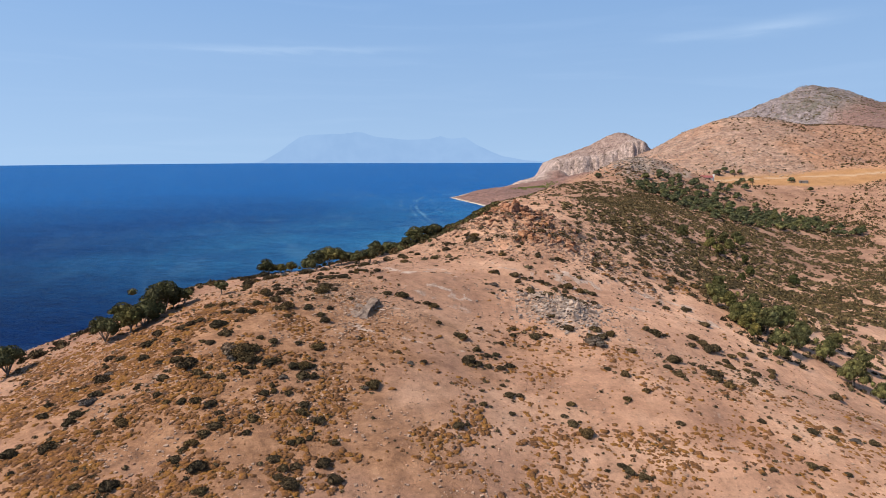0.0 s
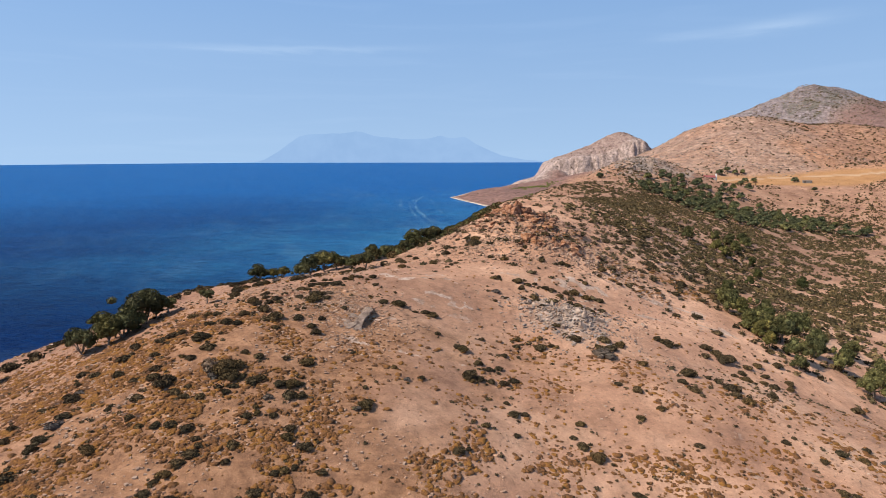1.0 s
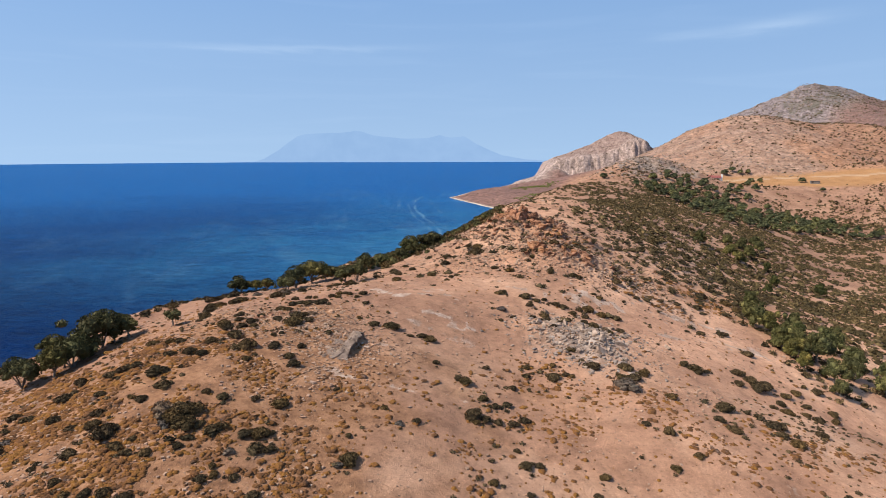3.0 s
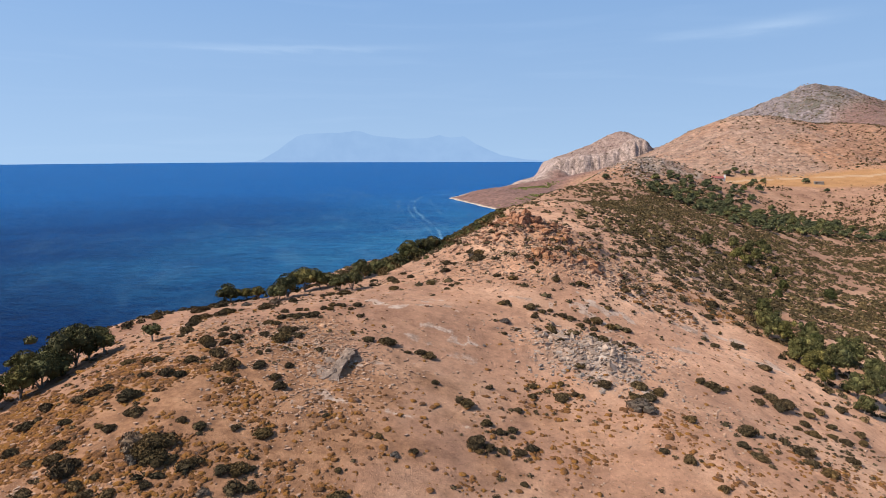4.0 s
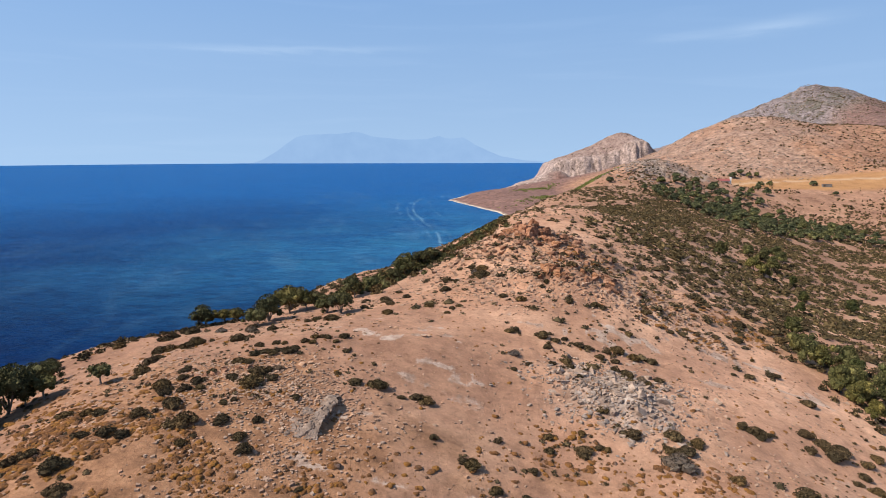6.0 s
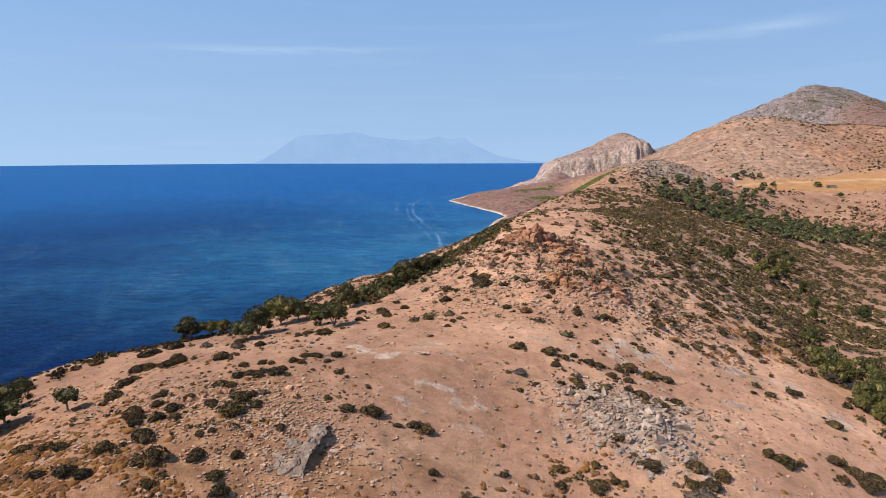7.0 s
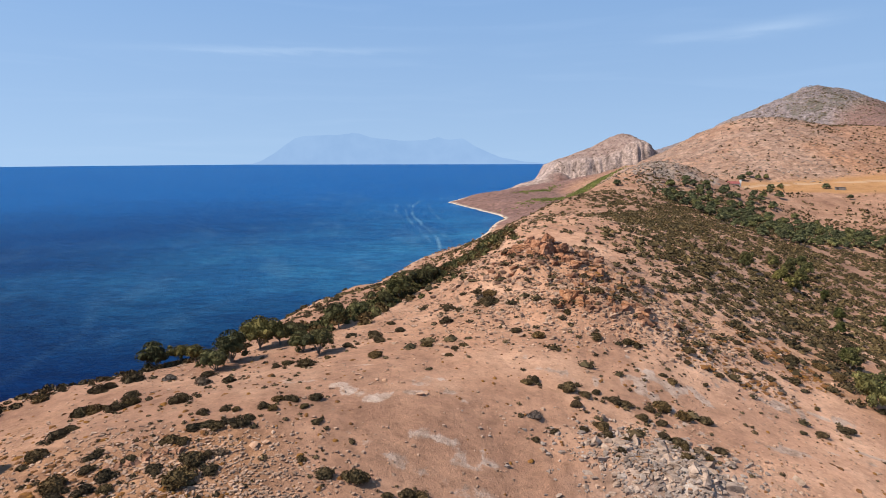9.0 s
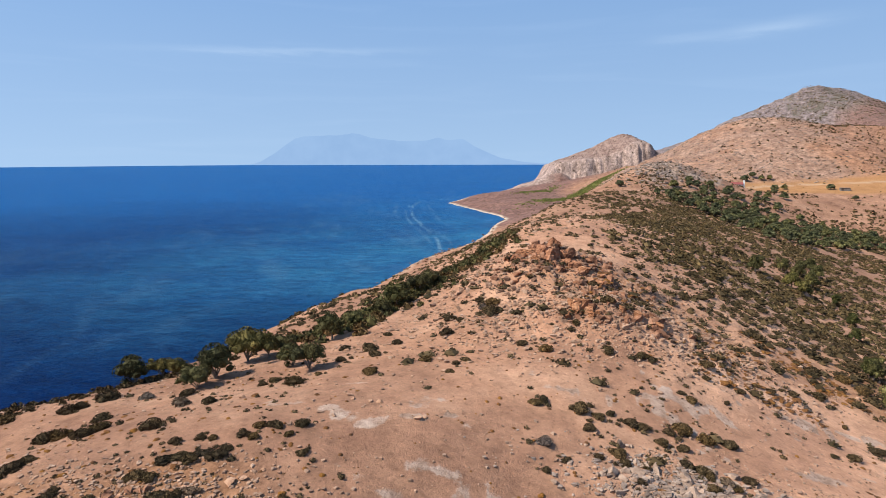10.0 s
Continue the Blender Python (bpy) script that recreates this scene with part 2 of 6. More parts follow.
    z = z + (0.4 * smooth(250, 420, y) + 0.6 * smooth(480, 700, y) * smooth(1700, 1300, y)) * 3.5 * waves(x, y, 55, 5, 14, 0.62)
    z = z + 1.3 * smooth(560, 700, y) * waves(x, y, 16, 4, 16, 0.65)
    z = z + smooth(-0.5, -1.3, u) * smooth(150, 200, y) * smooth(620, 520, y) * (4.5 * waves(x, y, 34, 5, 23, 0.6) - 5 * np.abs(waves(x, y, 60, 3, 24)) + 1.2)
    land = np.maximum(z, 0.6) * smooth(-4, 26, sd) + 0.3
    return np.where(sd > 0, land, np.maximum(-12, 0.12 * sd)), sd


def ground_at(x, y):
    return float(height(np.array([x]), np.array([y]))[0][0])

# ---- materials ----
def material(name):
    m = bpy.data.materials.new(name)
    m.use_nodes = True
    nt = m.node_tree
    return m, nt, nt.nodes["Principled BSDF"]


def node(nt, kind, **values):
    n = nt.nodes.new("ShaderNode" + kind)
    for key, value in values.items():
        n.inputs[key.replace("_", " ")].default_value = value
    return n


def texture(nt, scale, detail=5.0, rough=0.55, source=None, kind="TexNoise"):
    n = nt.nodes.new("ShaderNode" + kind)
    n.inputs["Scale"].default_value = scale
    if kind == "TexNoise":
        n.inputs["Detail"].default_value, n.inputs["Roughness"].default_value = detail, rough
    if source is not None:
        nt.links.new(source, n.inputs["Vector"])
    return n.outputs[0]


def ramp(nt, source, stops):
    n = nt.nodes.new("ShaderNodeValToRGB")
    while len(n.color_ramp.elements) < len(stops):
        n.color_ramp.elements.new(0.5)
    for e, (at, colour) in zip(n.color_ramp.elements, stops):
        e.position, e.color = at, (*colour, 1) if len(colour) == 3 else colour
    nt.links.new(source, n.inputs[0])
    return n.outputs[0]


def blend(nt, factor, a, b, mode="MIX"):
    n = nt.nodes.new("ShaderNodeMixRGB")
    n.blend_type = mode
    for i, v in enumerate((factor, a, b)):
        if isinstance(v, (int, float)):
            n.inputs[i].default_value = v
        elif isinstance(v, tuple):
            n.inputs[i].default_value = (*v, 1)
        else:
            nt.links.new(v, n.inputs[i])
    return n.outputs[0]


def calc(nt, op, a, b=0.5):
    n = nt.nodes.new("ShaderNodeMath")
    n.operation = op
    for i, v in enumerate((a, b)):
        if isinstance(v, (int, float)):
            n.inputs[i].default_value = v
        else:
            nt.links.new(v, n.inputs[i])
    return n.outputs[0]


def bump(nt, bsdf, source, distance, strength=1.0):
    n = nt.nodes.new("ShaderNodeBump")
    n.inputs["Distance"].default_value, n.inputs["Strength"].default_value = distance, strength
    nt.links.new(source, n.inputs["Height"])
    nt.links.new(n.outputs[0], bsdf.inputs["Normal"])


def attribute(nt, name):
    n = nt.nodes.new("ShaderNodeAttribute")
    n.attribute_name = name
    return n.outputs["Fac"]


def ground_material():
    m, nt, p = material("stony_ground")
    pos = nt.nodes.new("ShaderNodeNewGeometry").outputs["Position"]
    broad, fine, grit = texture(nt, 0.07, 10, 0.62, pos), texture(nt, 0.5, 8, 0.68, pos), texture(nt, 5.0, 4, 0.6, pos)
    soil = ramp(nt, broad, ((0.32, (0.190, 0.095, 0.058)), (0.5, (0.272, 0.142, 0.086)), (0.68, (0.35, 0.199, 0.125))))
    soil = blend(nt, 0.55, soil, ramp(nt, fine, ((0.3, (0.45, 0.42, 0.40)), (0.5, (0.95, 0.94, 0.93)), (0.7, (1.35, 1.32, 1.3)))), "MULTIPLY")
    # paler valley-side soil, with brightness added in colour where slopes turn from the sun
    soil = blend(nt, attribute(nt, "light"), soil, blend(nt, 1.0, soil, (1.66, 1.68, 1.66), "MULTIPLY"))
    red = ramp(nt, fine, ((0.3, (0.21, 0.095, 0.047)), (0.55, (0.37, 0.185, 0.095)), (0.75, (0.45, 0.265, 0.16))))
    soil = blend(nt, attribute(nt, "red"), soil, red)
    dry = ramp(nt, fine, ((0.34, (0.13, 0.062, 0.032)), (0.5, (0.235, 0.113, 0.057)), (0.66, (0.33, 0.17, 0.09))))
    soil = blend(nt, attribute(nt, "dry"), soil, dry)
    earth = ramp(nt, broad, ((0.3, (0.25, 0.118, 0.047)), (0.7, (0.35, 0.180, 0.075))))
    soil = blend(nt, attribute(nt, "field"), soil, earth)
    brown = ramp(nt, broad, ((0.3, (0.120, 0.062, 0.048)), (0.7, (0.195, 0.108, 0.083))))
    soil = blend(nt, attribute(nt, "brown"), soil, brown)
    stone = ramp(nt, blend(nt, 0.5, fine, texture(nt, 0.06, 12, 0.75, pos)), ((0.38, (0.11, 0.084, 0.066)), (0.5, (0.27, 0.21, 0.17)), (0.63, (0.41, 0.34, 0.285))))
    upright = nt.nodes.new("ShaderNodeMapping")
    upright.inputs["Scale"].default_value = (0.09, 0.05, 0.022)
    nt.links.new(pos, upright.inputs[0])
    crack = ramp(nt, texture(nt, 1.0, 8, 0.72, upright.outputs[0]), ((0.36, (0.42, 0.40, 0.40)), (0.5, (1, 1, 1)), (0.66, (1.35, 1.33, 1.3))))
    stone = blend(nt, 0.85, stone, crack, "MULTIPLY")
    # grey-mauve far rock: the blue of air haze is put into its colour
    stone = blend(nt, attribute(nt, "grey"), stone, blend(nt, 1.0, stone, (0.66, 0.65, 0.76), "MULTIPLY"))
    stone = blend(nt, attribute(nt, "chalk"), stone, blend(nt, 1.0, stone, (1.08, 0.99, 1.01), "MULTIPLY"))
    soil = blend(nt, attribute(nt, "stone"), soil, stone)
    pale = ramp(nt, fine, ((0.36, (0.20, 0.128, 0.090)), (0.5, (0.35, 0.245, 0.183)), (0.64, (0.46, 0.35, 0.275))))
    worn = ramp(nt, calc(nt, "ADD", attribute(nt, "pale"), texture(nt, 1.6, 9, 0.8, pos)), ((0.84, (0, 0, 0)), (1.06, (0.8, 0.8, 0.8))))
    soil = blend(nt, worn, soil, pale)
    scrub = ramp(nt, texture(nt, 0.35, 5, 0.7, pos), ((0.4, (0.035, 0.04, 0.018)), (0.6, (0.075, 0.07, 0.03))))
    soil = blend(nt, attribute(nt, "scrub"), soil, scrub)
    sand = blend(nt, grit, (0.40, 0.31, 0.225), (0.54, 0.44, 0.33))
    soil = blend(nt, attribute(nt, "sand"), soil, sand)
    pebbles = ramp(nt, texture(nt, 2.6, kind="TexVoronoi", source=pos), ((0.10, (1.55, 1.5, 1.45)), (0.17, (1, 1, 1))))
    soil = blend(nt, 0.7, soil, pebbles, "MULTIPLY")
    speck = ramp(nt, texture(nt, 2.2, 6, 0.75, pos), ((0.34, (0.30, 0.27, 0.25)), (0.44, (0.92, 0.92, 0.92)), (0.57, (1.02, 1.02, 1.02)), (0.66, (1.5, 1.46, 1.4))))
    soil = blend(nt, 0.5, soil, speck, "MULTIPLY")
    mottle = ramp(nt, texture(nt, 0.16, 9, 0.8, pos), ((0.36, (0.45, 0.42, 0.40)), (0.5, (0.95, 0.95, 0.95)), (0.64, (1.4, 1.38, 1.35))))
    soil = blend(nt, attribute(nt, "mottle"), soil, blend(nt, 1.0, soil, mottle, "MULTIPLY"))
    nt.links.new(soil, p.inputs["Base Color"])
    p.inputs["Roughness"].default_value = 0.95
    p.inputs["Specular IOR Level"].default_value = 0.15
    rough = blend(nt, 0.4, texture(nt, 1.6, 8, 0.7, pos), texture(nt, 6.0, 5, 0.7, pos))
    bump(nt, p, rough, 0.26, 1.0)
    return m


def water_material():
    m, nt, p = material("sea_water")
    pos = nt.nodes.new("ShaderNodeNewGeometry").outputs["Position"]
    broad = texture(nt, 0.004, 5, 0.6, pos)
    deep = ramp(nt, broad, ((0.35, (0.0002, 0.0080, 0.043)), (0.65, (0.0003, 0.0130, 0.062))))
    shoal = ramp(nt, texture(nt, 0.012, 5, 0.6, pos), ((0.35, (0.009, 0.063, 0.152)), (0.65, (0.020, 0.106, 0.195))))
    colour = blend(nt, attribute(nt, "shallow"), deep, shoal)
    # brighter blue farther out: the sky's grazing reflection put into the colour
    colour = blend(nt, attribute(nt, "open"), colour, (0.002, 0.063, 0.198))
    colour = blend(nt, attribute(nt, "slick"), colour, (0.09, 0.18, 0.26))
    def ripples(across_m, along_m, turn, detail, rough):
        swell = nt.nodes.new("ShaderNodeMapping")
        swell.inputs["Scale"].default_value = (1 / along_m, 1 / across_m, 1)
        swell.inputs["Rotation"].default_value = (0, 0, turn)
        nt.links.new(pos, swell.inputs[0])
        return texture(nt, 1.0, detail, rough, swell.outputs[0])
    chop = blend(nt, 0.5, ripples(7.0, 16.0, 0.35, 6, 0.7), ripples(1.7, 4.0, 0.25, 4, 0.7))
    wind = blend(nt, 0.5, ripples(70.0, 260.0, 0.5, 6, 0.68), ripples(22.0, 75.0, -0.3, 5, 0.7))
    # bright and dark wave faces and wind streaks: reflection put into the colour
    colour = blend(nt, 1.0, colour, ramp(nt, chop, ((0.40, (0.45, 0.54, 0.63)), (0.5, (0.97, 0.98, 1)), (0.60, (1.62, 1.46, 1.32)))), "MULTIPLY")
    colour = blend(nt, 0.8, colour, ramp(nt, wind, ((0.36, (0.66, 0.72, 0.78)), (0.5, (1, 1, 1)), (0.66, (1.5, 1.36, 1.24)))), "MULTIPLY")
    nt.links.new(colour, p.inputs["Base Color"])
    p.inputs["Roughness"].default_value = 0.34
    p.inputs["IOR"].default_value = 1.33
    p.inputs["Specular IOR Level"].default_value = 0.015
    p.inputs["Specular Tint"].default_value = (0.35, 0.75, 1.0, 1)
    bump(nt, p, chop, 3.0, 1.0)
    return m


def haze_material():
    """Distance: a mountain island dissolved in sea haze, painted as its own glow."""
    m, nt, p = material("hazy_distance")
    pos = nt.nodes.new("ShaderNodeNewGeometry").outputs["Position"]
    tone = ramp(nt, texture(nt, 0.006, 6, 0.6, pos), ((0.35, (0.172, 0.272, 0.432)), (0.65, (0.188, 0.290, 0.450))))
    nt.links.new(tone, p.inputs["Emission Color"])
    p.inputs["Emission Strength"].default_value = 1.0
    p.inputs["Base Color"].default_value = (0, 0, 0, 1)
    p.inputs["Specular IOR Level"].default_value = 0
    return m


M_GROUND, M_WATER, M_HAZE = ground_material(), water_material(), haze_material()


# ---- large structure ----
# bare pale rock and trodden ground: x, y, half widths, amount
PALE_GROUND = (
    (-10.8, 112, 5.5, 2.6, 0.8), (-14.5, 115, 4, 1.6, 0.5), (-2.2, 115, 3.2, 4.0, 0.75), (-4.2, 106.6, 3.0, 2.2, 0.6), (-3.4, 102.4, 4.0, 2.4, 0.6), (1.7, 105.5, 2.0, 2.6, 0.75),
    (2.1, 101, 3.4, 3, 0.4), (10.9, 125.5, 3.5, 2.5, 0.6), (9.3, 130, 5, 2, 0.4), (-12, 84.5, 4.4, 3.2, 0.62), (-5, 84.8, 5.4, 2.0, 0.62), (-8.6, 120, 5, 2.5, 0.5), (35, 68.7, 1.8, 2.2, 0.6),
    (34.8, 77, 3, 2.4, 0.45), (25.8, 123.5, 9, 3.0, 0.85), (43, 130.5, 11, 2.6, 0.8), (36, 117, 10, 2.4, 0.6), (-12.4, 91.5, 4, 3, 0.7), (52, 122, 11, 3, 0.6), (48, 100, 10, 3, 0.4),
)
TRACK = ((150, 470), (188, 474), (240, 560), (275, 575), (308, 574), (345, 562), (376, 552), (460, 560), (600, 600))


def track(x, y):
    """The dirt road that passes the house."""
    near = np.full(np.shape(x), 1e9)
    for (ax, ay), (bx, by) in zip(TRACK, TRACK[1:]):
        dx, dy = bx - ax, by - ay
        t = np.clip(((x - ax) * dx + (y - ay) * dy) / (dx * dx + dy * dy), 0, 1)
        near = np.minimum(near, np.hypot(x - ax - t * dx, y - ay - t * dy))
    return smooth(3.2, 1.6, near + 1.2 * waves(x, y, 9, 2, 36))


def field_mask(x, y):
    """The ploughed terrace beside the house."""
    d = np.hypot((x - 318) / 105, (y - 556 + 0.05 * (x - 300)) / 34)
    return smooth(1.15, 0.85, d + 0.12 * waves(x, y, 20, 3, 64))


def sheet(name, xs, ys, zs, mat, wrap, masks):
    """A grid of points as one smooth mesh with float masks."""
    rows, cols = xs.shape
    me = bpy.data.meshes.new(name)
    co = np.stack((xs, ys, zs), -1).reshape(-1, 3)
    a = np.arange(rows - 1)[:, None] * cols + np.arange(cols if wrap else cols - 1)[None]
    b = np.arange(rows - 1)[:, None] * cols + (np.arange(cols if wrap else cols - 1)[None] + 1) % cols
    quads = np.stack((a, b, b + cols, a + cols), -1).reshape(-1, 4)
    me.vertices.add(len(co))
    me.vertices.foreach_set("co", co.ravel())
    me.loops.add(quads.size)
    me.loops.foreach_set("vertex_index", quads.ravel())
    me.polygons.add(len(quads))
    me.polygons.foreach_set("loop_start", np.arange(0, quads.size, 4))
    me.update(calc_edges=True)
    me.polygons.foreach_set("use_smooth", np.ones(len(quads), bool))
    for key, values in masks.items():
        at = me.attributes.new(key, "FLOAT", "POINT")
        at.data.foreach_set("value", np.clip(values, 0, 1).astype(np.float32).ravel())
    me.materials.append(mat)
    return new(name, me)


def fan(radii, fine, coarse, half, cy):
    inner = np.concatenate((np.arange(-half, 2, fine), np.arange(2, 41, fine / 2), np.arange(41, half, fine)))
    outer = np.arange(half, 360 - half, coarse)
    th = np.radians(np.concatenate((inner, outer)))
    r = radii[:, None]
    return r * np.sin(th)[None], cy + r * np.cos(th)[None]


def build_ground():
    rings = np.geomspace(28, 3600, 560)
    rings = np.sort(np.concatenate((rings[(rings < 1560) | (rings > 1730)], np.arange(1560, 1730, 4.0), np.arange(2330, 2560, 7.0))))
    gx, gy = fan(np.concatenate(([0.5, 4, 8, 12, 16, 20, 24], rings)), 0.24, 3.0, 47, -30)
    gz, sd = height(gx, gy)
    n1, n2, n3, n4 = waves(gx, gy, 40, 4, 31), waves(gx, gy, 9, 4, 32), waves(gx, gy, 120, 4, 33), waves(gx, gy * 1.6, 3.2, 4, 35)
    n5 = waves(gx * 0.7, gy * 1.8, 1.8, 4, 37)
    u = (gx - np.interp(gy, CREST_Y, CREST_X)) / np.interp(gy, SPREAD_Y, SPREAD_W)
    rock = rocky(gx, gy)
    wander = 1 + 0.35 * n2
    pale = np.zeros_like(gx)
    for cx, cy, rx, ry, much in PALE_GROUND:
        d = np.hypot((gx - cx) / rx, (gy - cy) / ry) * (1 + 0.9 * n4)
        pale = np.maximum(pale, much * smooth(1.2, 0.5, d) * smooth(-0.15, 0.3, n5))
    cape = smooth(1380, 1420, gy) * smooth(700, 640, gx)
    hx, hz = np.array(HEADLAND, float).T
    part_up = gz / np.maximum(np.interp(gx, hx, hz), 15) + 0.05 * n2
    bare_cliff = smooth(0.16, 0.26, part_up) * (1 - 0.55 * smooth(0.0, 0.08, part_up - cliff_brow(gx)))
    scree = smooth(125, 70, sd + 12 * n2) * smooth(1330, 1400, gy) * smooth(340, 280, gx)
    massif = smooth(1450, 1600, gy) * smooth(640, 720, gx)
    ruddy = massif * smooth(-0.02, 0.03, gx / np.maximum(gy - 30, 1) - 0.645 - 0.0006 * (gz - 225) + 0.025 * n3)
    on_hill = smooth(575, 600, gy) * smooth(1150, 1050, gy) * smooth(220, 260, gx)
    hill_stone = on_hill * smooth(0.1, 0.7, smooth(470, 330, gx - 0.25 * (gy - 700)) + 0.9 * n1 - 0.25)
    edge = np.interp(gy, (100, 120, 150, 175, 215, 260, 330, 460), (90, 84, 70, 40, 34, 46, 66, 130))
    litter = 0.1 * smooth(0, 30, gx - edge) * smooth(4.2, 2.6, u) * smooth(110, 135, gy) * smooth(460, 390, gy) * smooth(-0.1, 0.5, waves(gx * 0.55 + gy * 0.5, (gy - gx * 0.6) * 2.2, 12, 3, 62) + 0.3 * n2)
    masks = {
        "stone": np.maximum(cape * bare_cliff, scree) + (1 - cape) * (1 - massif) * smooth(0.25, 0.75, rock * 0.9 + 0.4 * n2) * smooth(1380, 1200, gy) + massif * (1 - 0.85 * ruddy) + 0.3 * hill_stone,
        "chalk": np.maximum(cape * bare_cliff, scree),
        "pale": pale,
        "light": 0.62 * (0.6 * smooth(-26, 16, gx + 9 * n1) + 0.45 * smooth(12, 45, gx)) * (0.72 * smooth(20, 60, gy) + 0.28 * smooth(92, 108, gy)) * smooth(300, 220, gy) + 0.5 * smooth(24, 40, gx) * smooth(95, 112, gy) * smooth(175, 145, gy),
        "red": smooth(0.15, 0.85, mound(gx, gy, 30, 150, 34, 20, 0.55) + 0.45 * n1 + mound(gx, gy, 74, 146, 14, 24, 0.9) + smooth(420, 600, gy) * smooth(1300, 1100, gy) * (0.45 + 0.4 * n3)),
        "dry": smooth(0.1, 0.6, mound(gx, gy, -34, 70, 34, 34, 0.85) + mound(gx, gy, 0, 60, 22, 16, 0.3) + mound(gx, gy, -24, 95, 12, 9, 0.45) + 0.6 * n2 - 0.12) * smooth(140, 110, gy) * 0.95,
        # where distance haze is painted over the rock: mountain, a little on the headland
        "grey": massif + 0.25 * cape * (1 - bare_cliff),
        "brown": smooth(1100, 1250, gy) * (1 - massif) * np.maximum(smooth(1560, 1500, gy) * smooth(520, 420, gx), cape) + smooth(640, 760, gy) * smooth(260, 180, gx) + 0.95 * ruddy + on_hill * (0.26 + 0.5 * n1),
        "scrub": litter + massif * (1 - ruddy) * smooth(0.1, 0.45, waves(gx, gy, 24, 4, 34) + 0.5 * mound(gx, gy, 1480, 2330, 190, 150, 1.0) - 0.2) * 0.55 + massif * mound(gx, gy, 1800, 2250, 130, 160, 0.5) * smooth(0, 0.3, n1),
        "field": field_mask(gx, gy),
        "mottle": smooth(400, 650, gy) * (1 - field_mask(gx, gy)),
        "sand": np.maximum(smooth(6, 1, sd + 2 * n2) * (0.3 * smooth(400, 480, gy) + 0.7 * smooth(600, 680, gy)) * smooth(1250, 1100, gy), 0.35 * track(gx, gy)),
    }
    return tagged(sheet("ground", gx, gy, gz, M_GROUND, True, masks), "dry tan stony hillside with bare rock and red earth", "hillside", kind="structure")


# drifting streaks on the water off the bay
SLICKS = (
    (((58, 1262), (0, 1156), (-44, 1090), (-56, 999), (-42, 829), (-29, 736), (-15, 677), (-5, 604), (-4, 555)), 2.6, 0.9), (((-62, 1010), (-52, 840), (-40, 742), (-24, 672), (-12, 590)), 2.2, 0.6), (((-20, 720), (2, 640), (8, 600)), 2.2, 0.4), (((-130, 1010), (-90, 1000), (-56, 999)), 3.0, 0.4), (((-31, 1031), (-20, 905), (-9, 795)), 2.2, 0.6), (((-81, 1000), (-72, 906), (-62, 829)), 5.0, 0.45),
    (((-69, 528), (-88, 450), (-110, 408), (-126, 368), (-135, 336), (-151, 314)), 9.0, 0.06), (((-42, 541), (-61, 470), (-70, 432)), 6.0, 0.07), (((-336, 606), (-279, 557), (-261, 504), (-252, 470)), 6.0, 0.06),
)


def build_water():
    th = np.radians(np.concatenate((np.arange(-42, -14, 0.35), np.arange(-14, 6, 0.09), np.arange(6, 42, 0.4), np.arange(42, 318, 4.0))))
    r = np.concatenate(([1, 40], np.geomspace(90, 4950, 230)))[:, None]
    wx, wy = r * np.sin(th)[None], r * np.cos(th)[None]
    sd = -inland(wx, wy)
    n = waves(wx, wy, 90, 4, 41)
    slick = np.zeros_like(wx)
    for line, width, much in SLICKS:
        for (ax, ay), (bx, by) in zip(line, line[1:]):
            dx, dy = bx - ax, by - ay
            t = np.clip(((wx - ax) * dx + (wy - ay) * dy) / (dx * dx + dy * dy), 0, 1)
            off = np.hypot(wx - ax - t * dx + 5 * n + 2.5 * waves(wx, wy * 0.5, 18, 3, 44), (wy - ay - t * dy) * 0.35)
            slick = np.maximum(slick, much * smooth(width, 0, off) * np.clip(0.55 + 1.1 * waves(wx, wy * 0.5, 14, 4, 43), 0, 1))
    faint = smooth(0.03, 0.0, np.abs(waves(wx, wy * 0.45, 150, 4, 42))) * smooth(1700, 700, wy) * 0.06
    # open grows with distance, for the sky reflection painted into the far water
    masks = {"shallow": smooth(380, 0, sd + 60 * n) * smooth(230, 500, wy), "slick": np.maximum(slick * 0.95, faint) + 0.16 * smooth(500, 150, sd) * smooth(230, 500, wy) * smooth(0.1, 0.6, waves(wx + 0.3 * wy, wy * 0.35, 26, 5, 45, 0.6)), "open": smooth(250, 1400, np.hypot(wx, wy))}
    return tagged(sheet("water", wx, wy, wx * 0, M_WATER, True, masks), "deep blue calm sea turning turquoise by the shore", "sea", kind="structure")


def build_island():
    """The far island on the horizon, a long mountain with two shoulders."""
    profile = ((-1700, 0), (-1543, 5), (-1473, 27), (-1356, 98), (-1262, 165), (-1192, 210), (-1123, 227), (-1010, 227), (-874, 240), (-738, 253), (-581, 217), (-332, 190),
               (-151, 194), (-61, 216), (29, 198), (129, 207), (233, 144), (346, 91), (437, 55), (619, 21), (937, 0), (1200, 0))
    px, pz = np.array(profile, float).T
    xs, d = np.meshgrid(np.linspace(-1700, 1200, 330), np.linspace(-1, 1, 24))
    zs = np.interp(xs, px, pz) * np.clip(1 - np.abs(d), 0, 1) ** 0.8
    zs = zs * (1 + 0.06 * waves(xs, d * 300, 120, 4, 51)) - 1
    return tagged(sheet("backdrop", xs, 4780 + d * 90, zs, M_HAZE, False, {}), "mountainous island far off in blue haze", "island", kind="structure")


build_ground()
build_water()
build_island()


# ---- plants and stones: how they are made ----
rng = np.random.default_rng(7)


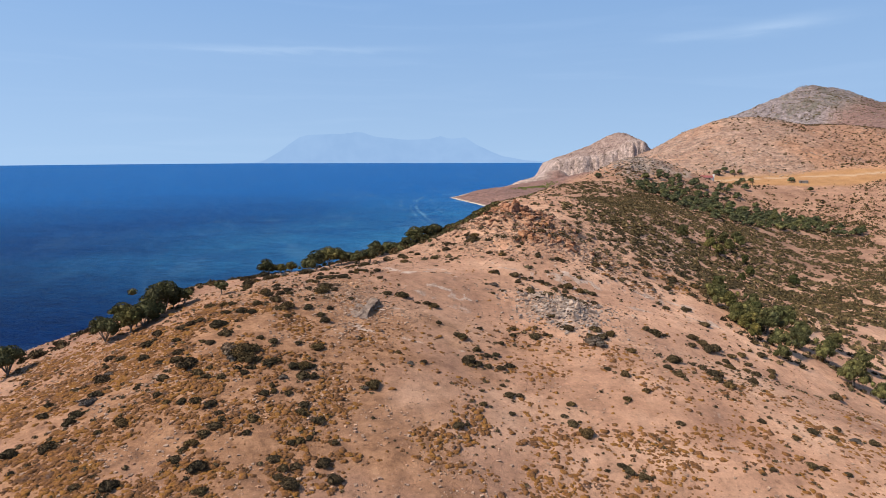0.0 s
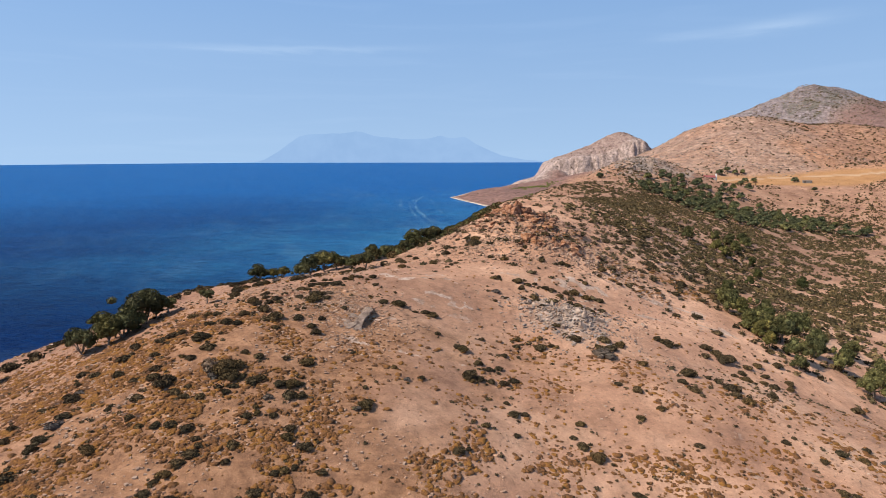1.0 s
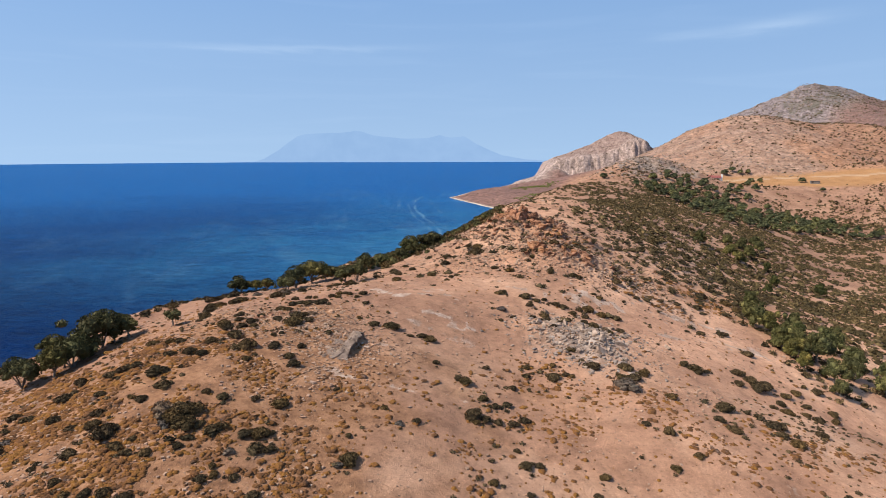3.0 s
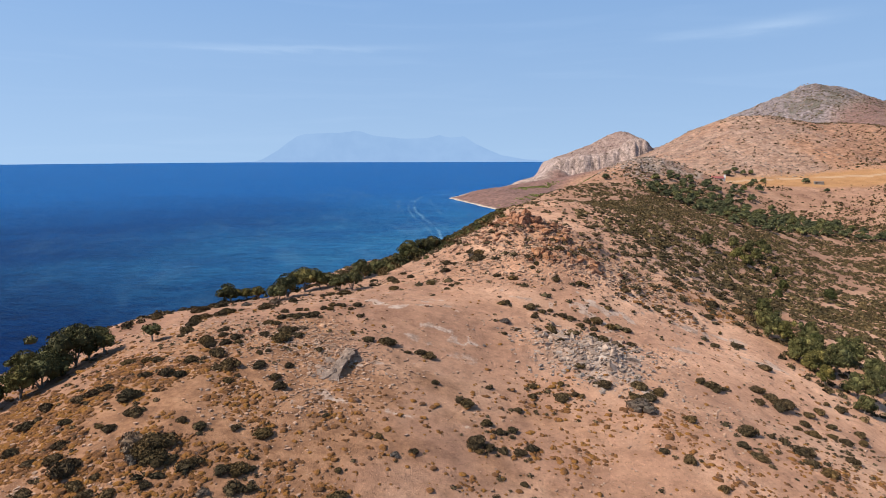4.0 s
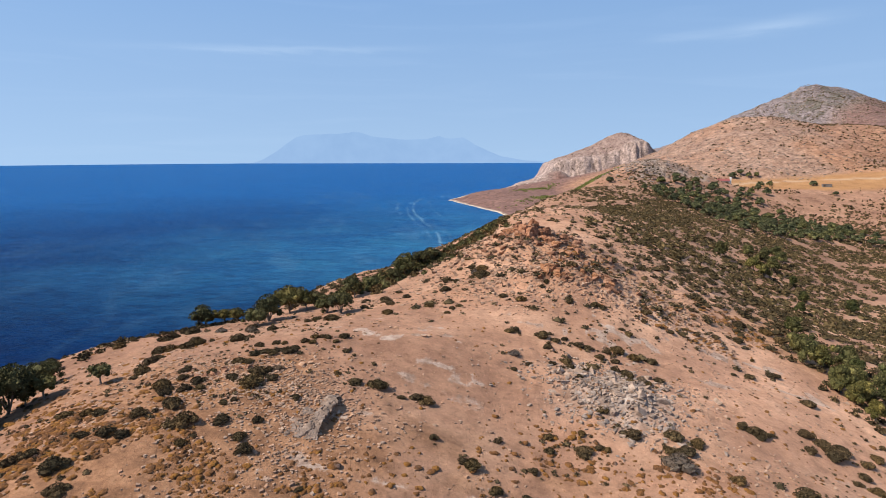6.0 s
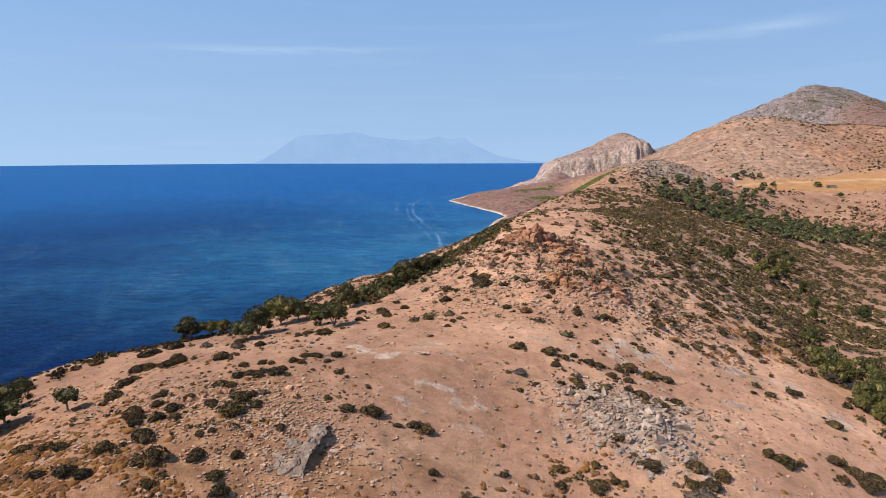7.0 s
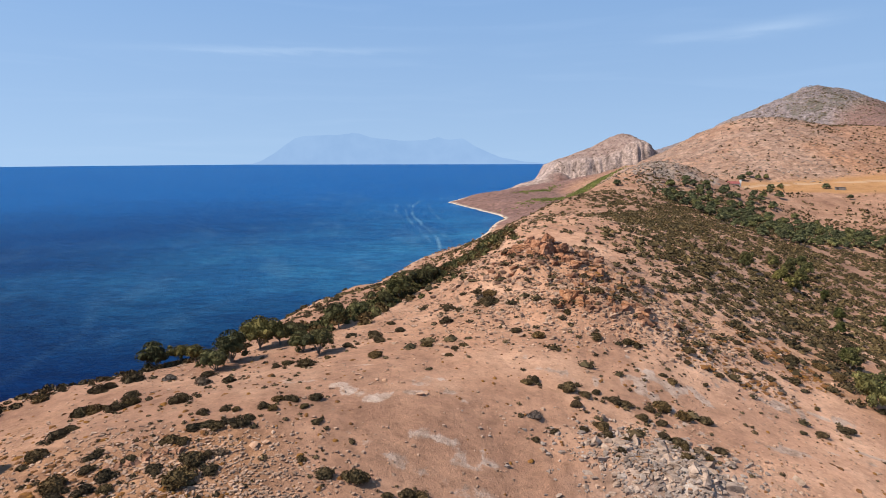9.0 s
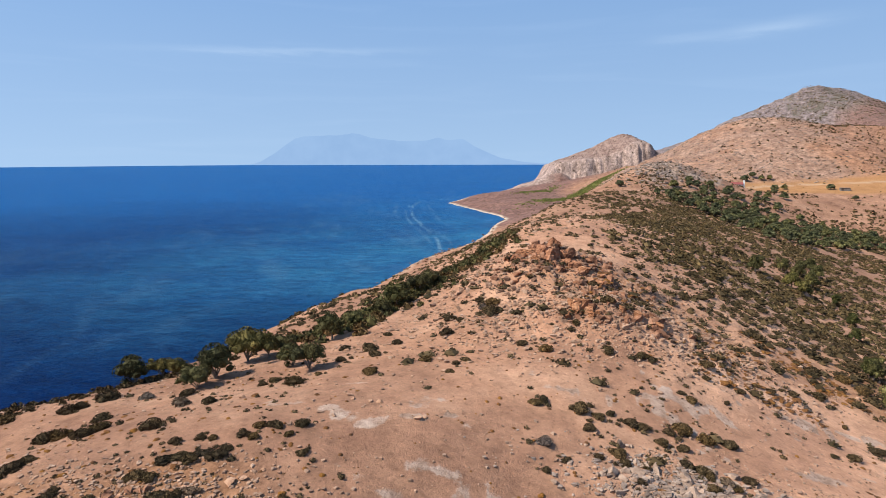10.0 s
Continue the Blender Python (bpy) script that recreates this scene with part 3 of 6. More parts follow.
def mesh_of(name, verts, tris, quads, mat, smooth_shade=False):
    """A mesh from arrays of corners, triangles and quads."""
    me = bpy.data.meshes.new(name)
    me.vertices.add(len(verts))
    me.vertices.foreach_set("co", np.asarray(verts, np.float32).ravel())
    tris, quads = np.asarray(tris, np.int64).reshape(-1, 3), np.asarray(quads, np.int64).reshape(-1, 4)
    me.loops.add(tris.size + quads.size)
    me.loops.foreach_set("vertex_index", np.concatenate((tris.ravel(), quads.ravel())))
    me.polygons.add(len(tris) + len(quads))
    me.polygons.foreach_set("loop_start", np.concatenate((np.arange(len(tris)) * 3, tris.size + np.arange(len(quads)) * 4)))
    me.update(calc_edges=True)
    me.polygons.foreach_set("use_smooth", np.full(len(me.polygons), smooth_shade))
    me.materials.append(mat)
    return me


def ball(subdivisions):
    bm = bmesh.new()
    bmesh.ops.create_icosphere(bm, subdivisions=subdivisions, radius=1)
    v = np.array([p.co[:] for p in bm.verts])
    f = np.array([[p.index for p in q.verts] for q in bm.faces])
    bm.free()
    return v, f


BALL_1, BALL_2, BALL_3 = ball(1), ball(2), ball(4)
# an eight-sided core for the smallest plants, and a chunk of six uneven faces for pebbles
CORE = (np.array(((1, 0, 0), (-1, 0, 0), (0, 1, 0), (0, -1, 0), (0, 0, 1), (0, 0, -1)), float),
        np.array(((0, 2, 4), (2, 1, 4), (1, 3, 4), (3, 0, 4), (2, 0, 5), (1, 2, 5), (3, 1, 5), (0, 3, 5))))


def unit(v):
    return v / np.maximum(np.linalg.norm(v, axis=-1, keepdims=True), 1e-9)


def chunk():
    """A pebble: an uneven block of twelve triangles."""
    v = np.array([(x, y, z) for x in (-1, 1) for y in (-1, 1) for z in (-1, 1)], float) * (0.8, 0.7, 0.5)
    v = v * (0.7 + 0.5 * rng.random((8, 3))) * (1 - 0.35 * (np.array([0, 1] * 4)[:, None]) * rng.random((8, 1)))
    t = ((0, 1, 3), (0, 3, 2), (4, 6, 7), (4, 7, 5), (0, 4, 5), (0, 5, 1), (2, 3, 7), (2, 7, 6), (0, 2, 6), (0, 6, 4), (1, 5, 7), (1, 7, 3))
    return v, np.array(t), np.zeros((0, 4), int)


class Shape:
    """Corners and faces gathered piece by piece."""

    def __init__(self):
        self.v, self.t, self.q, self.n = [], [], [], 0

    def add(self, v, tris=None, quads=None):
        if tris is not None and len(tris):
            self.t.append(np.asarray(tris) + self.n)
        if quads is not None and len(quads):
            self.q.append(np.asarray(quads) + self.n)
        self.v.append(np.asarray(v, float))
        self.n += len(v)

    def arrays(self):
        return (np.concatenate(self.v), np.concatenate(self.t) if self.t else np.zeros((0, 3), int),
                np.concatenate(self.q) if self.q else np.zeros((0, 4), int))


def leafy(lobes, count, size, core=0.86, low=-0.35, shell=BALL_1):
    """Foliage: lumpy dark cores under many small folded tufts."""
    s = Shape()
    lobes = np.array(lobes, float)
    for c in lobes:
        v = shell[0] * (1 + 0.16 * rng.standard_normal((len(shell[0]), 1)))
        s.add(c[:3] + v * c[3:6] * core, shell[1])
    area = (lobes[:, 3] * lobes[:, 5]) ** 1.0
    pick = rng.choice(len(lobes), count, p=area / area.sum())
    d = unit(rng.standard_normal((count, 3)) + (0, 0, 0.25))
    d[:, 2] = np.where(d[:, 2] < low, -d[:, 2], d[:, 2])
    c = lobes[pick]
    p = c[:, :3] + d * c[:, 3:6] * (0.9 + 0.16 * rng.random((count, 1)))
    out = unit(d / c[:, 3:6])
    axis = unit(out * 0.7 + rng.standard_normal((count, 3)) * 0.6 + (0, 0, 0.2))
    side = unit(np.cross(axis, rng.standard_normal((count, 3))))
    lift = np.cross(axis, side)
    z = size * (0.6 + 0.8 * rng.random((count, 1)))
    quad = np.stack((p - axis * z * 0.5, p + side * z * 0.42 + lift * z * 0.12, p + axis * z * 0.6, p - side * z * 0.42 + lift * z * 0.12), 1)
    s.add(quad.reshape(-1, 3), quads=np.arange(count * 4).reshape(-1, 4))
    return s.arrays()


def tube(s, points, radii, sides=6):
    """A tapered limb through points."""
    points = np.array(points, float)
    rings = []
    for i, (p, r) in enumerate(zip(points, radii)):
        way = unit(points[min(i + 1, len(points) - 1)] - points[max(i - 1, 0)])
        a = unit(np.cross(way, (0.3, 1, 0.1)))
        b = np.cross(way, a)
        th = np.linspace(0, 2 * np.pi, sides, endpoint=False)
        wob = 1 + 0.15 * rng.standard_normal(sides)
        rings.append(p + r * (np.cos(th) * wob)[:, None] * a + r * (np.sin(th) * wob)[:, None] * b)
    v = np.concatenate(rings)
    k = np.arange(sides)
    quads = np.concatenate([np.stack((i * sides + k, i * sides + (k + 1) % sides, (i + 1) * sides + (k + 1) % sides, (i + 1) * sides + k), 1) for i in range(len(points) - 1)])
    s.add(v, quads=quads)


def stone_shape(flat=0.7, shell=BALL_2, cuts=4):
    """An angular rock: a ball cut by six jittered faces and a few chamfers."""
    v = shell[0] * 1.25
    faces = [unit(np.array(n, float) + 0.28 * rng.standard_normal(3)) for n in ((1, 0, 0), (-1, 0, 0), (0, 1, 0), (0, -1, 0), (0, 0, 1), (0, 0, -1))]
    faces += [unit(rng.standard_normal(3)) for _ in range(cuts)]
    for k, n in enumerate(faces):
        d = (0.42 if k < 6 else 0.56) + 0.26 * rng.random()
        v = v - np.maximum(v @ n - d, 0)[:, None] * n
    v = v + 0.035 * rng.standard_normal(v.shape)
    v[:, 2] *= flat
    v[:, 0] *= 1.2
    return v, shell[1]


def scatter(name, shapes, xs, ys, sizes, mat, label, category, sink=0.1, tall=1.0, smooth_shade=False):
    """Many small pieces, joined into one object of stuff, resting on the ground."""
    zs = height(xs, ys)[0]
    s = Shape()
    kind = rng.integers(0, len(shapes), len(xs))
    turn = rng.random(len(xs)) * 2 * np.pi
    for k, (v, t, q) in enumerate(shapes):
        w = np.nonzero(kind == k)[0]
        if not len(w):
            continue
        c, sn = np.cos(turn[w])[:, None], np.sin(turn[w])[:, None]
        sx = sizes[w][:, None] * (0.85 + 0.3 * rng.random((len(w), 1)))
        X = (v[None, :, 0] * c - v[None, :, 1] * sn) * sx + xs[w][:, None]
        Y = (v[None, :, 0] * sn + v[None, :, 1] * c) * sx + ys[w][:, None]
        Z = (v[None, :, 2] - sink) * sx * tall + zs[w][:, None]
        base = (np.arange(len(w)) * len(v))[:, None, None]
        s.add(np.stack((X, Y, Z), -1).reshape(-1, 3), (t[None] + base).reshape(-1, 3) if len(t) else None, (q[None] + base).reshape(-1, 4) if len(q) else None)
    if not s.v:
        return None
    ob = new(name, mesh_of(name, *s.arrays(), mat, smooth_shade))
    return tagged(ob, label, category, kind="stuff")


def foliage_material(name, dark, mid, light, rough=0.6):
    m, nt, p = material(name)
    geo = nt.nodes.new("ShaderNodeNewGeometry")
    tone = ramp(nt, geo.outputs["Random Per Island"], ((0.0, dark), (0.55, mid), (1.0, light)))
    each = nt.nodes.new("ShaderNodeObjectInfo").outputs["Random"]
    drift = ramp(nt, each, ((0.0, (0.72, 0.72, 0.8)), (0.6, (1.0, 1.0, 1.0)), (1.0, (1.35, 1.2, 0.95))))
    patch = ramp(nt, texture(nt, 0.25, 3, 0.6, geo.outputs["Position"]), ((0.35, (0.75, 0.8, 0.8)), (0.65, (1.25, 1.15, 1.05))))
    nt.links.new(blend(nt, 1.0, blend(nt, 1.0, tone, drift, "MULTIPLY"), patch, "MULTIPLY"), p.inputs["Base Color"])
    p.inputs["Roughness"].default_value = rough
    p.inputs["Specular IOR Level"].default_value = 0.08
    return m


def cushion_material():
    m, nt, p = material("dry_cushion_plant")
    geo = nt.nodes.new("ShaderNodeNewGeometry")
    hue = blend(nt, 0.3, ramp(nt, texture(nt, 0.55, 3, 0.6, geo.outputs["Position"]), ((0.3, (0, 0, 0)), (0.7, (1, 1, 1)))), geo.outputs["Random Per Island"])
    tone = ramp(nt, hue, ((0.0, (0.16, 0.105, 0.09)), (0.18, (0.105, 0.052, 0.028)), (0.36, (0.150, 0.068, 0.030)), (0.55, (0.185, 0.080, 0.028)), (0.75, (0.235, 0.105, 0.026)), (0.9, (0.165, 0.076, 0.03)), (1.0, (0.19, 0.132, 0.112))))
    fine = ramp(nt, texture(nt, 6.0, 5, 0.7, geo.outputs["Position"]), ((0.3, (0.55, 0.55, 0.5)), (0.7, (1.25, 1.2, 1.1))))
    nt.links.new(blend(nt, 0.8, tone, fine, "MULTIPLY"), p.inputs["Base Color"])
    p.inputs["Roughness"].default_value = 0.95
    p.inputs["Specular IOR Level"].default_value = 0.1
    bump(nt, p, texture(nt, 9.0, 4, 0.7, geo.outputs["Position"]), 0.14, 1.0)
    return m


def stone_material(name, dark, mid, light, warm):
    m, nt, p = material(name)
    geo = nt.nodes.new("ShaderNodeNewGeometry")
    pos = geo.outputs["Position"]
    tone = ramp(nt, texture(nt, 0.8, 7, 0.65, pos), ((0.3, dark), (0.5, mid), (0.7, light)))
    each = ramp(nt, geo.outputs["Random Per Island"], ((0.0, (0.75, 0.72, 0.7)), (0.6, (1.0, 1.0, 1.0)), (1.0, warm)))
    grit = ramp(nt, texture(nt, 7.0, 4, 0.7, pos), ((0.3, (0.7, 0.7, 0.7)), (0.7, (1.15, 1.15, 1.15))))
    nt.links.new(blend(nt, 0.7, blend(nt, 1.0, tone, each, "MULTIPLY"), grit, "MULTIPLY"), p.inputs["Base Color"])
    p.inputs["Roughness"].default_value = 0.9
    p.inputs["Specular IOR Level"].default_value = 0.2
    bump(nt, p, blend(nt, 0.5, texture(nt, 2.5, 7, 0.7, pos), texture(nt, 9.0, 4, 0.7, pos)), 0.06, 1.0)
    return m


def plain_material(name, dark, light, scale, rough=0.85):
    m, nt, p = material(name)
    pos = nt.nodes.new("ShaderNodeNewGeometry").outputs["Position"]
    nt.links.new(ramp(nt, texture(nt, scale, 6, 0.65, pos), ((0.3, dark), (0.7, light))), p.inputs["Base Color"])
    p.inputs["Roughness"].default_value = rough
    bump(nt, p, texture(nt, scale * 4, 5, 0.6, pos), 0.03, 0.6)
    return m


M_SHRUB = foliage_material("dark_evergreen_leaves", (0.025, 0.017, 0.009), (0.068, 0.047, 0.024), (0.14, 0.098, 0.052), 0.9)
M_MAQUIS = foliage_material("scrub_leaves", (0.034, 0.024, 0.011), (0.074, 0.052, 0.024), (0.135, 0.094, 0.044), 0.9)
M_TREE = foliage_material("tree_leaves", (0.030, 0.028, 0.012), (0.068, 0.063, 0.025), (0.12, 0.108, 0.043), 0.75)
M_GROVE = foliage_material("olive_leaves", (0.034, 0.038, 0.018), (0.074, 0.078, 0.037), (0.13, 0.13, 0.065), 0.85)
M_FRESH = foliage_material("fresh_green_leaves", (0.026, 0.029, 0.010), (0.058, 0.060, 0.020), (0.10, 0.100, 0.034), 0.8)
M_VALLEY = foliage_material("dense_tree_leaves", (0.034, 0.034, 0.013), (0.085, 0.080, 0.030), (0.165, 0.150, 0.058), 0.8)
M_PINE = foliage_material("pine_needles", (0.058, 0.070, 0.024), (0.098, 0.116, 0.040), (0.14, 0.16, 0.06), 0.85)
M_THORN = foliage_material("grey_thorn_twigs", (0.055, 0.040, 0.031), (0.10, 0.075, 0.06), (0.15, 0.117, 0.095))
M_BARK = plain_material("grey_bark", (0.09, 0.07, 0.055), (0.22, 0.18, 0.14), 3.0)
M_CUSHION = cushion_material()
M_STONE = stone_material("limestone", (0.105, 0.075, 0.058), (0.245, 0.182, 0.145), (0.385, 0.302, 0.247), (1.18, 1.04, 0.9))
M_RUSTY = stone_material("rusty_rock", (0.055, 0.030, 0.020), (0.205, 0.115, 0.074), (0.36, 0.23, 0.158), (1.2, 0.88, 0.68))
M_ORANGE = stone_material("orange_rock", (0.09, 0.045, 0.026), (0.27, 0.138, 0.075), (0.40, 0.25, 0.155), (1.15, 0.95, 0.8))
M_PEBBLE = stone_material("loose_stone", (0.18, 0.105, 0.068), (0.31, 0.19, 0.125), (0.43, 0.295, 0.21), (1.2, 1.05, 0.92))


# ---- shrubs that stand apart ----
# x, y, radius
NEAR_SLOPE_SHRUBS = (
    (-47.6, 65.7, 0.60), (-46.3, 62.7, 0.83), (-46.2, 68.9, 0.63), (-44.8, 55.4, 0.86), (-43.8, 70.4, 1.21), (-42.2, 64.6, 1.05), (-42.1, 66.5, 0.88), (-41.8, 62.0, 0.89),
    (-41.6, 60.3, 0.86), (-41.2, 55.9, 1.09), (-37.3, 66.4, 0.47), (-37.1, 57.9, 0.48), (-35.9, 52.2, 0.49), (-35.4, 65.4, 0.46), (-35.3, 59.3, 0.85), (-34.7, 67.8, 0.89),
    (-34.4, 49.4, 0.57), (-33.7, 64.1, 0.71), (-32.5, 70.2, 1.41), (-32.1, 48.9, 0.46), (-32.0, 62.8, 0.57), (-31.2, 49.6, 0.88), (-30.7, 68.2, 0.82), (-30.2, 62.7, 0.64),
    (-29.5, 69.2, 0.49), (-29.3, 67.5, 0.61), (-28.7, 49.7, 0.36), (-28.6, 62.8, 0.70), (-27.5, 71.5, 0.95), (-27.5, 67.6, 0.68), (-26.9, 53.4, 0.72), (-26.8, 62.4, 0.82),
)
NEAR_SLOPE_SHRUBS_B = (
    (-26.7, 55.0, 0.51), (-26.2, 55.9, 0.69), (-25.8, 71.5, 1.31), (-25.7, 57.4, 0.82), (-25.3, 60.9, 0.56), (-25.1, 68.7, 0.55), (-24.9, 58.8, 0.78), (-24.7, 60.0, 0.55),
    (-24.6, 69.8, 0.63), (-24.3, 71.9, 0.67), (-24.2, 52.4, 0.97), (-22.8, 71.0, 0.91), (-22.7, 49.2, 0.77), (-22.2, 71.9, 0.66), (-21.6, 65.0, 0.66), (-21.5, 60.5, 0.74),
    (-21.3, 58.0, 0.48), (-21.1, 66.6, 0.47), (-20.6, 65.7, 0.53), (-20.3, 68.6, 0.55), (-19.8, 71.3, 0.80), (-19.8, 52.7, 0.38), (-18.8, 65.6, 0.53), (-18.4, 71.8, 1.09),
    (-18.1, 69.6, 0.91), (-17.6, 54.7, 0.84), (-17.5, 72.0, 0.58), (-16.9, 69.8, 0.77), (-16.7, 62.4, 0.70), (-16.6, 63.8, 0.65), (-16.5, 57.5, 0.59), (-16.4, 52.1, 0.59),
)
NEAR_SLOPE_SHRUBS_C = (
    (-16.2, 53.5, 0.66), (-15.7, 58.2, 0.66), (-15.2, 54.2, 0.62), (-15.1, 51.4, 0.96), (-14.8, 58.6, 0.48), (-14.5, 59.6, 0.43), (-14.5, 61.8, 0.88), (-12.6, 54.9, 0.96),
    (-12.2, 58.4, 0.66), (-11.0, 52.8, 0.93), (-10.3, 69.3, 0.56), (-9.4, 70.1, 0.99), (1.2, 65.1, 0.79), (2.3, 66.0, 0.47), (4.5, 71.3, 0.65), (5.4, 71.2, 0.43),
    (5.9, 66.4, 0.41), (8.1, 71.0, 0.50), (14.7, 68.1, 0.42), (15.9, 70.8, 0.79), (17.3, 68.8, 1.05), (20.2, 63.5, 0.59), (20.7, 62.7, 0.84), (22.2, 61.8, 0.76),
    (38.4, 64.8, 0.47), (43.9, 66.3, 0.75), (45.0, 71.7, 0.58), (45.2, 65.9, 0.54), (47.8, 65.3, 0.47),
)
SLOPE_SHRUBS = (
    (-66.4, 90.4, 1.45), (-46.5, 77.0, 0.77), (-45.7, 74.5, 0.68), (-44.1, 75.9, 0.76), (-43.7, 72.0, 0.65), (-42.2, 82.0, 0.87), (-41.9, 78.7, 1.02), (-41.5, 79.9, 0.47),
    (-40.3, 74.0, 0.82), (-38.6, 82.0, 0.93), (-37.9, 90.4, 0.81), (-37.6, 82.7, 0.84), (-37.5, 77.9, 0.62), (-37.3, 72.2, 0.75), (-36.4, 83.4, 0.84), (-35.7, 74.2, 0.84),
    (-35.5, 90.3, 0.69), (-34.9, 72.1, 0.90), (-34.2, 89.9, 0.78), (-33.5, 85.8, 0.75), (-33.4, 76.5, 0.51), (-33.1, 81.4, 1.51), (-32.2, 76.0, 0.66), (-31.3, 85.9, 0.83),
    (-31.0, 78.5, 1.06), (-30.0, 89.2, 0.95), (-29.6, 85.7, 0.73), (-28.6, 73.5, 1.57), (-27.5, 91.0, 1.05), (-27.2, 72.6, 1.54), (-26.5, 73.3, 1.69), (-26.1, 87.5, 0.73),
)
SLOPE_SHRUBS_B = (
    (-25.6, 77.0, 0.64), (-25.0, 88.4, 1.37), (-24.1, 85.0, 0.61), (-23.7, 76.6, 0.71), (-23.4, 86.2, 0.44), (-22.8, 92.0, 0.57), (-21.8, 89.0, 1.00), (-20.5, 77.0, 0.55),
    (-20.4, 89.9, 0.46), (-19.5, 86.8, 0.79), (-18.7, 89.7, 0.63), (-18.6, 85.2, 0.86), (-17.8, 77.0, 0.93), (-16.2, 72.4, 0.36), (-12.7, 81.6, 0.48), (-10.1, 73.7, 0.47),
    (-8.9, 75.2, 0.41), (-7.0, 79.6, 0.47), (-5.2, 77.2, 0.57), (-3.3, 78.3, 0.62), (0.5, 74.7, 0.38), (1.4, 89.9, 0.54), (2.2, 89.6, 0.90), (3.0, 82.7, 1.24),
    (3.2, 81.5, 0.57), (4.3, 82.6, 0.75), (4.3, 85.6, 0.43), (4.4, 87.0, 0.88), (5.8, 86.1, 0.61), (5.9, 82.6, 0.75), (7.2, 85.6, 0.43), (7.3, 86.9, 0.66),
)
SLOPE_SHRUBS_C = (
    (7.6, 91.0, 0.46), (7.6, 77.9, 0.47), (7.7, 82.9, 0.76), (8.3, 75.3, 0.76), (8.5, 91.1, 0.65), (9.2, 84.1, 0.86), (9.7, 75.9, 0.61), (15.1, 72.5, 0.52),
    (16.6, 75.3, 0.68), (17.8, 74.1, 0.38), (21.6, 78.9, 0.40), (24.1, 85.0, 0.64), (24.9, 77.3, 0.62), (26.3, 83.6, 0.83), (28.1, 79.3, 0.64), (29.8, 91.9, 0.92),
    (30.2, 72.3, 0.66), (34.3, 87.9, 0.81), (35.1, 85.7, 0.99), (36.5, 91.6, 1.48), (41.0, 80.3, 0.49), (41.2, 91.9, 0.55), (41.7, 86.7, 0.95), (42.2, 89.1, 1.51),
    (42.4, 75.1, 0.61), (42.4, 84.9, 1.04), (44.9, 75.4, 0.46), (46.7, 74.5, 0.45), (48.6, 74.0, 0.90), (48.9, 90.3, 0.92), (51.3, 73.6, 0.75), (53.9, 76.8, 0.70),
)
SLOPE_SHRUBS_D = (
    (54.6, 74.2, 0.75), (57.2, 74.4, 0.76), (62.7, 84.8, 0.69),
)
HUMP_SHRUBS = (
    (-35.1, 100.0, 1.09), (-30.4, 95.0, 1.11), (-29.7, 99.1, 0.71), (-29.3, 93.3, 0.79), (-29.2, 97.2, 0.72), (-27.7, 94.5, 0.89), (-27.2, 96.2, 0.91), (-26.3, 98.5, 0.72),
    (-26.2, 94.6, 0.69), (-24.4, 101.4, 0.87), (-23.7, 97.1, 0.80), (-23.3, 101.2, 0.76), (-23.1, 103.4, 0.78), (-22.1, 103.8, 0.71), (-21.9, 92.6, 0.47), (-21.8, 99.0, 0.59),
    (-21.3, 98.6, 1.12), (-21.2, 95.8, 1.47), (-21.2, 103.6, 0.77), (-20.3, 99.3, 0.66), (-19.5, 99.8, 0.79), (-19.3, 97.3, 0.79), (-16.2, 96.0, 0.39), (-16.0, 94.0, 0.66),
    (-12.8, 100.0, 0.50), (-11.6, 100.5, 0.45), (-10.4, 98.5, 0.79), (-9.0, 103.2, 0.46), (-8.0, 98.6, 1.09), (-5.3, 97.8, 0.49), (-3.7, 98.5, 0.69), (-2.5, 98.3, 1.09),
)
HUMP_SHRUBS_B = (
    (-1.6, 92.2, 0.55), (5.2, 94.8, 0.58), (10.9, 95.0, 0.69), (11.2, 97.5, 0.60), (14.6, 95.4, 1.29), (15.0, 98.4, 0.62), (16.5, 96.3, 0.71), (17.3, 96.0, 0.50),
    (18.2, 102.2, 0.75), (20.7, 98.4, 1.25), (24.0, 96.0, 0.83), (24.3, 94.0, 1.77), (25.4, 98.8, 1.17), (25.9, 96.0, 1.14), (28.0, 98.0, 0.96), (38.1, 103.2, 0.83),
    (40.0, 92.2, 0.55), (44.7, 103.9, 0.87), (47.5, 99.3, 0.61), (48.8, 97.8, 0.97), (50.0, 101.6, 0.89), (53.1, 100.3, 0.90), (54.2, 99.0, 1.02), (54.8, 103.2, 0.79),
    (58.5, 101.6, 0.94), (70.7, 102.2, 1.13),
)
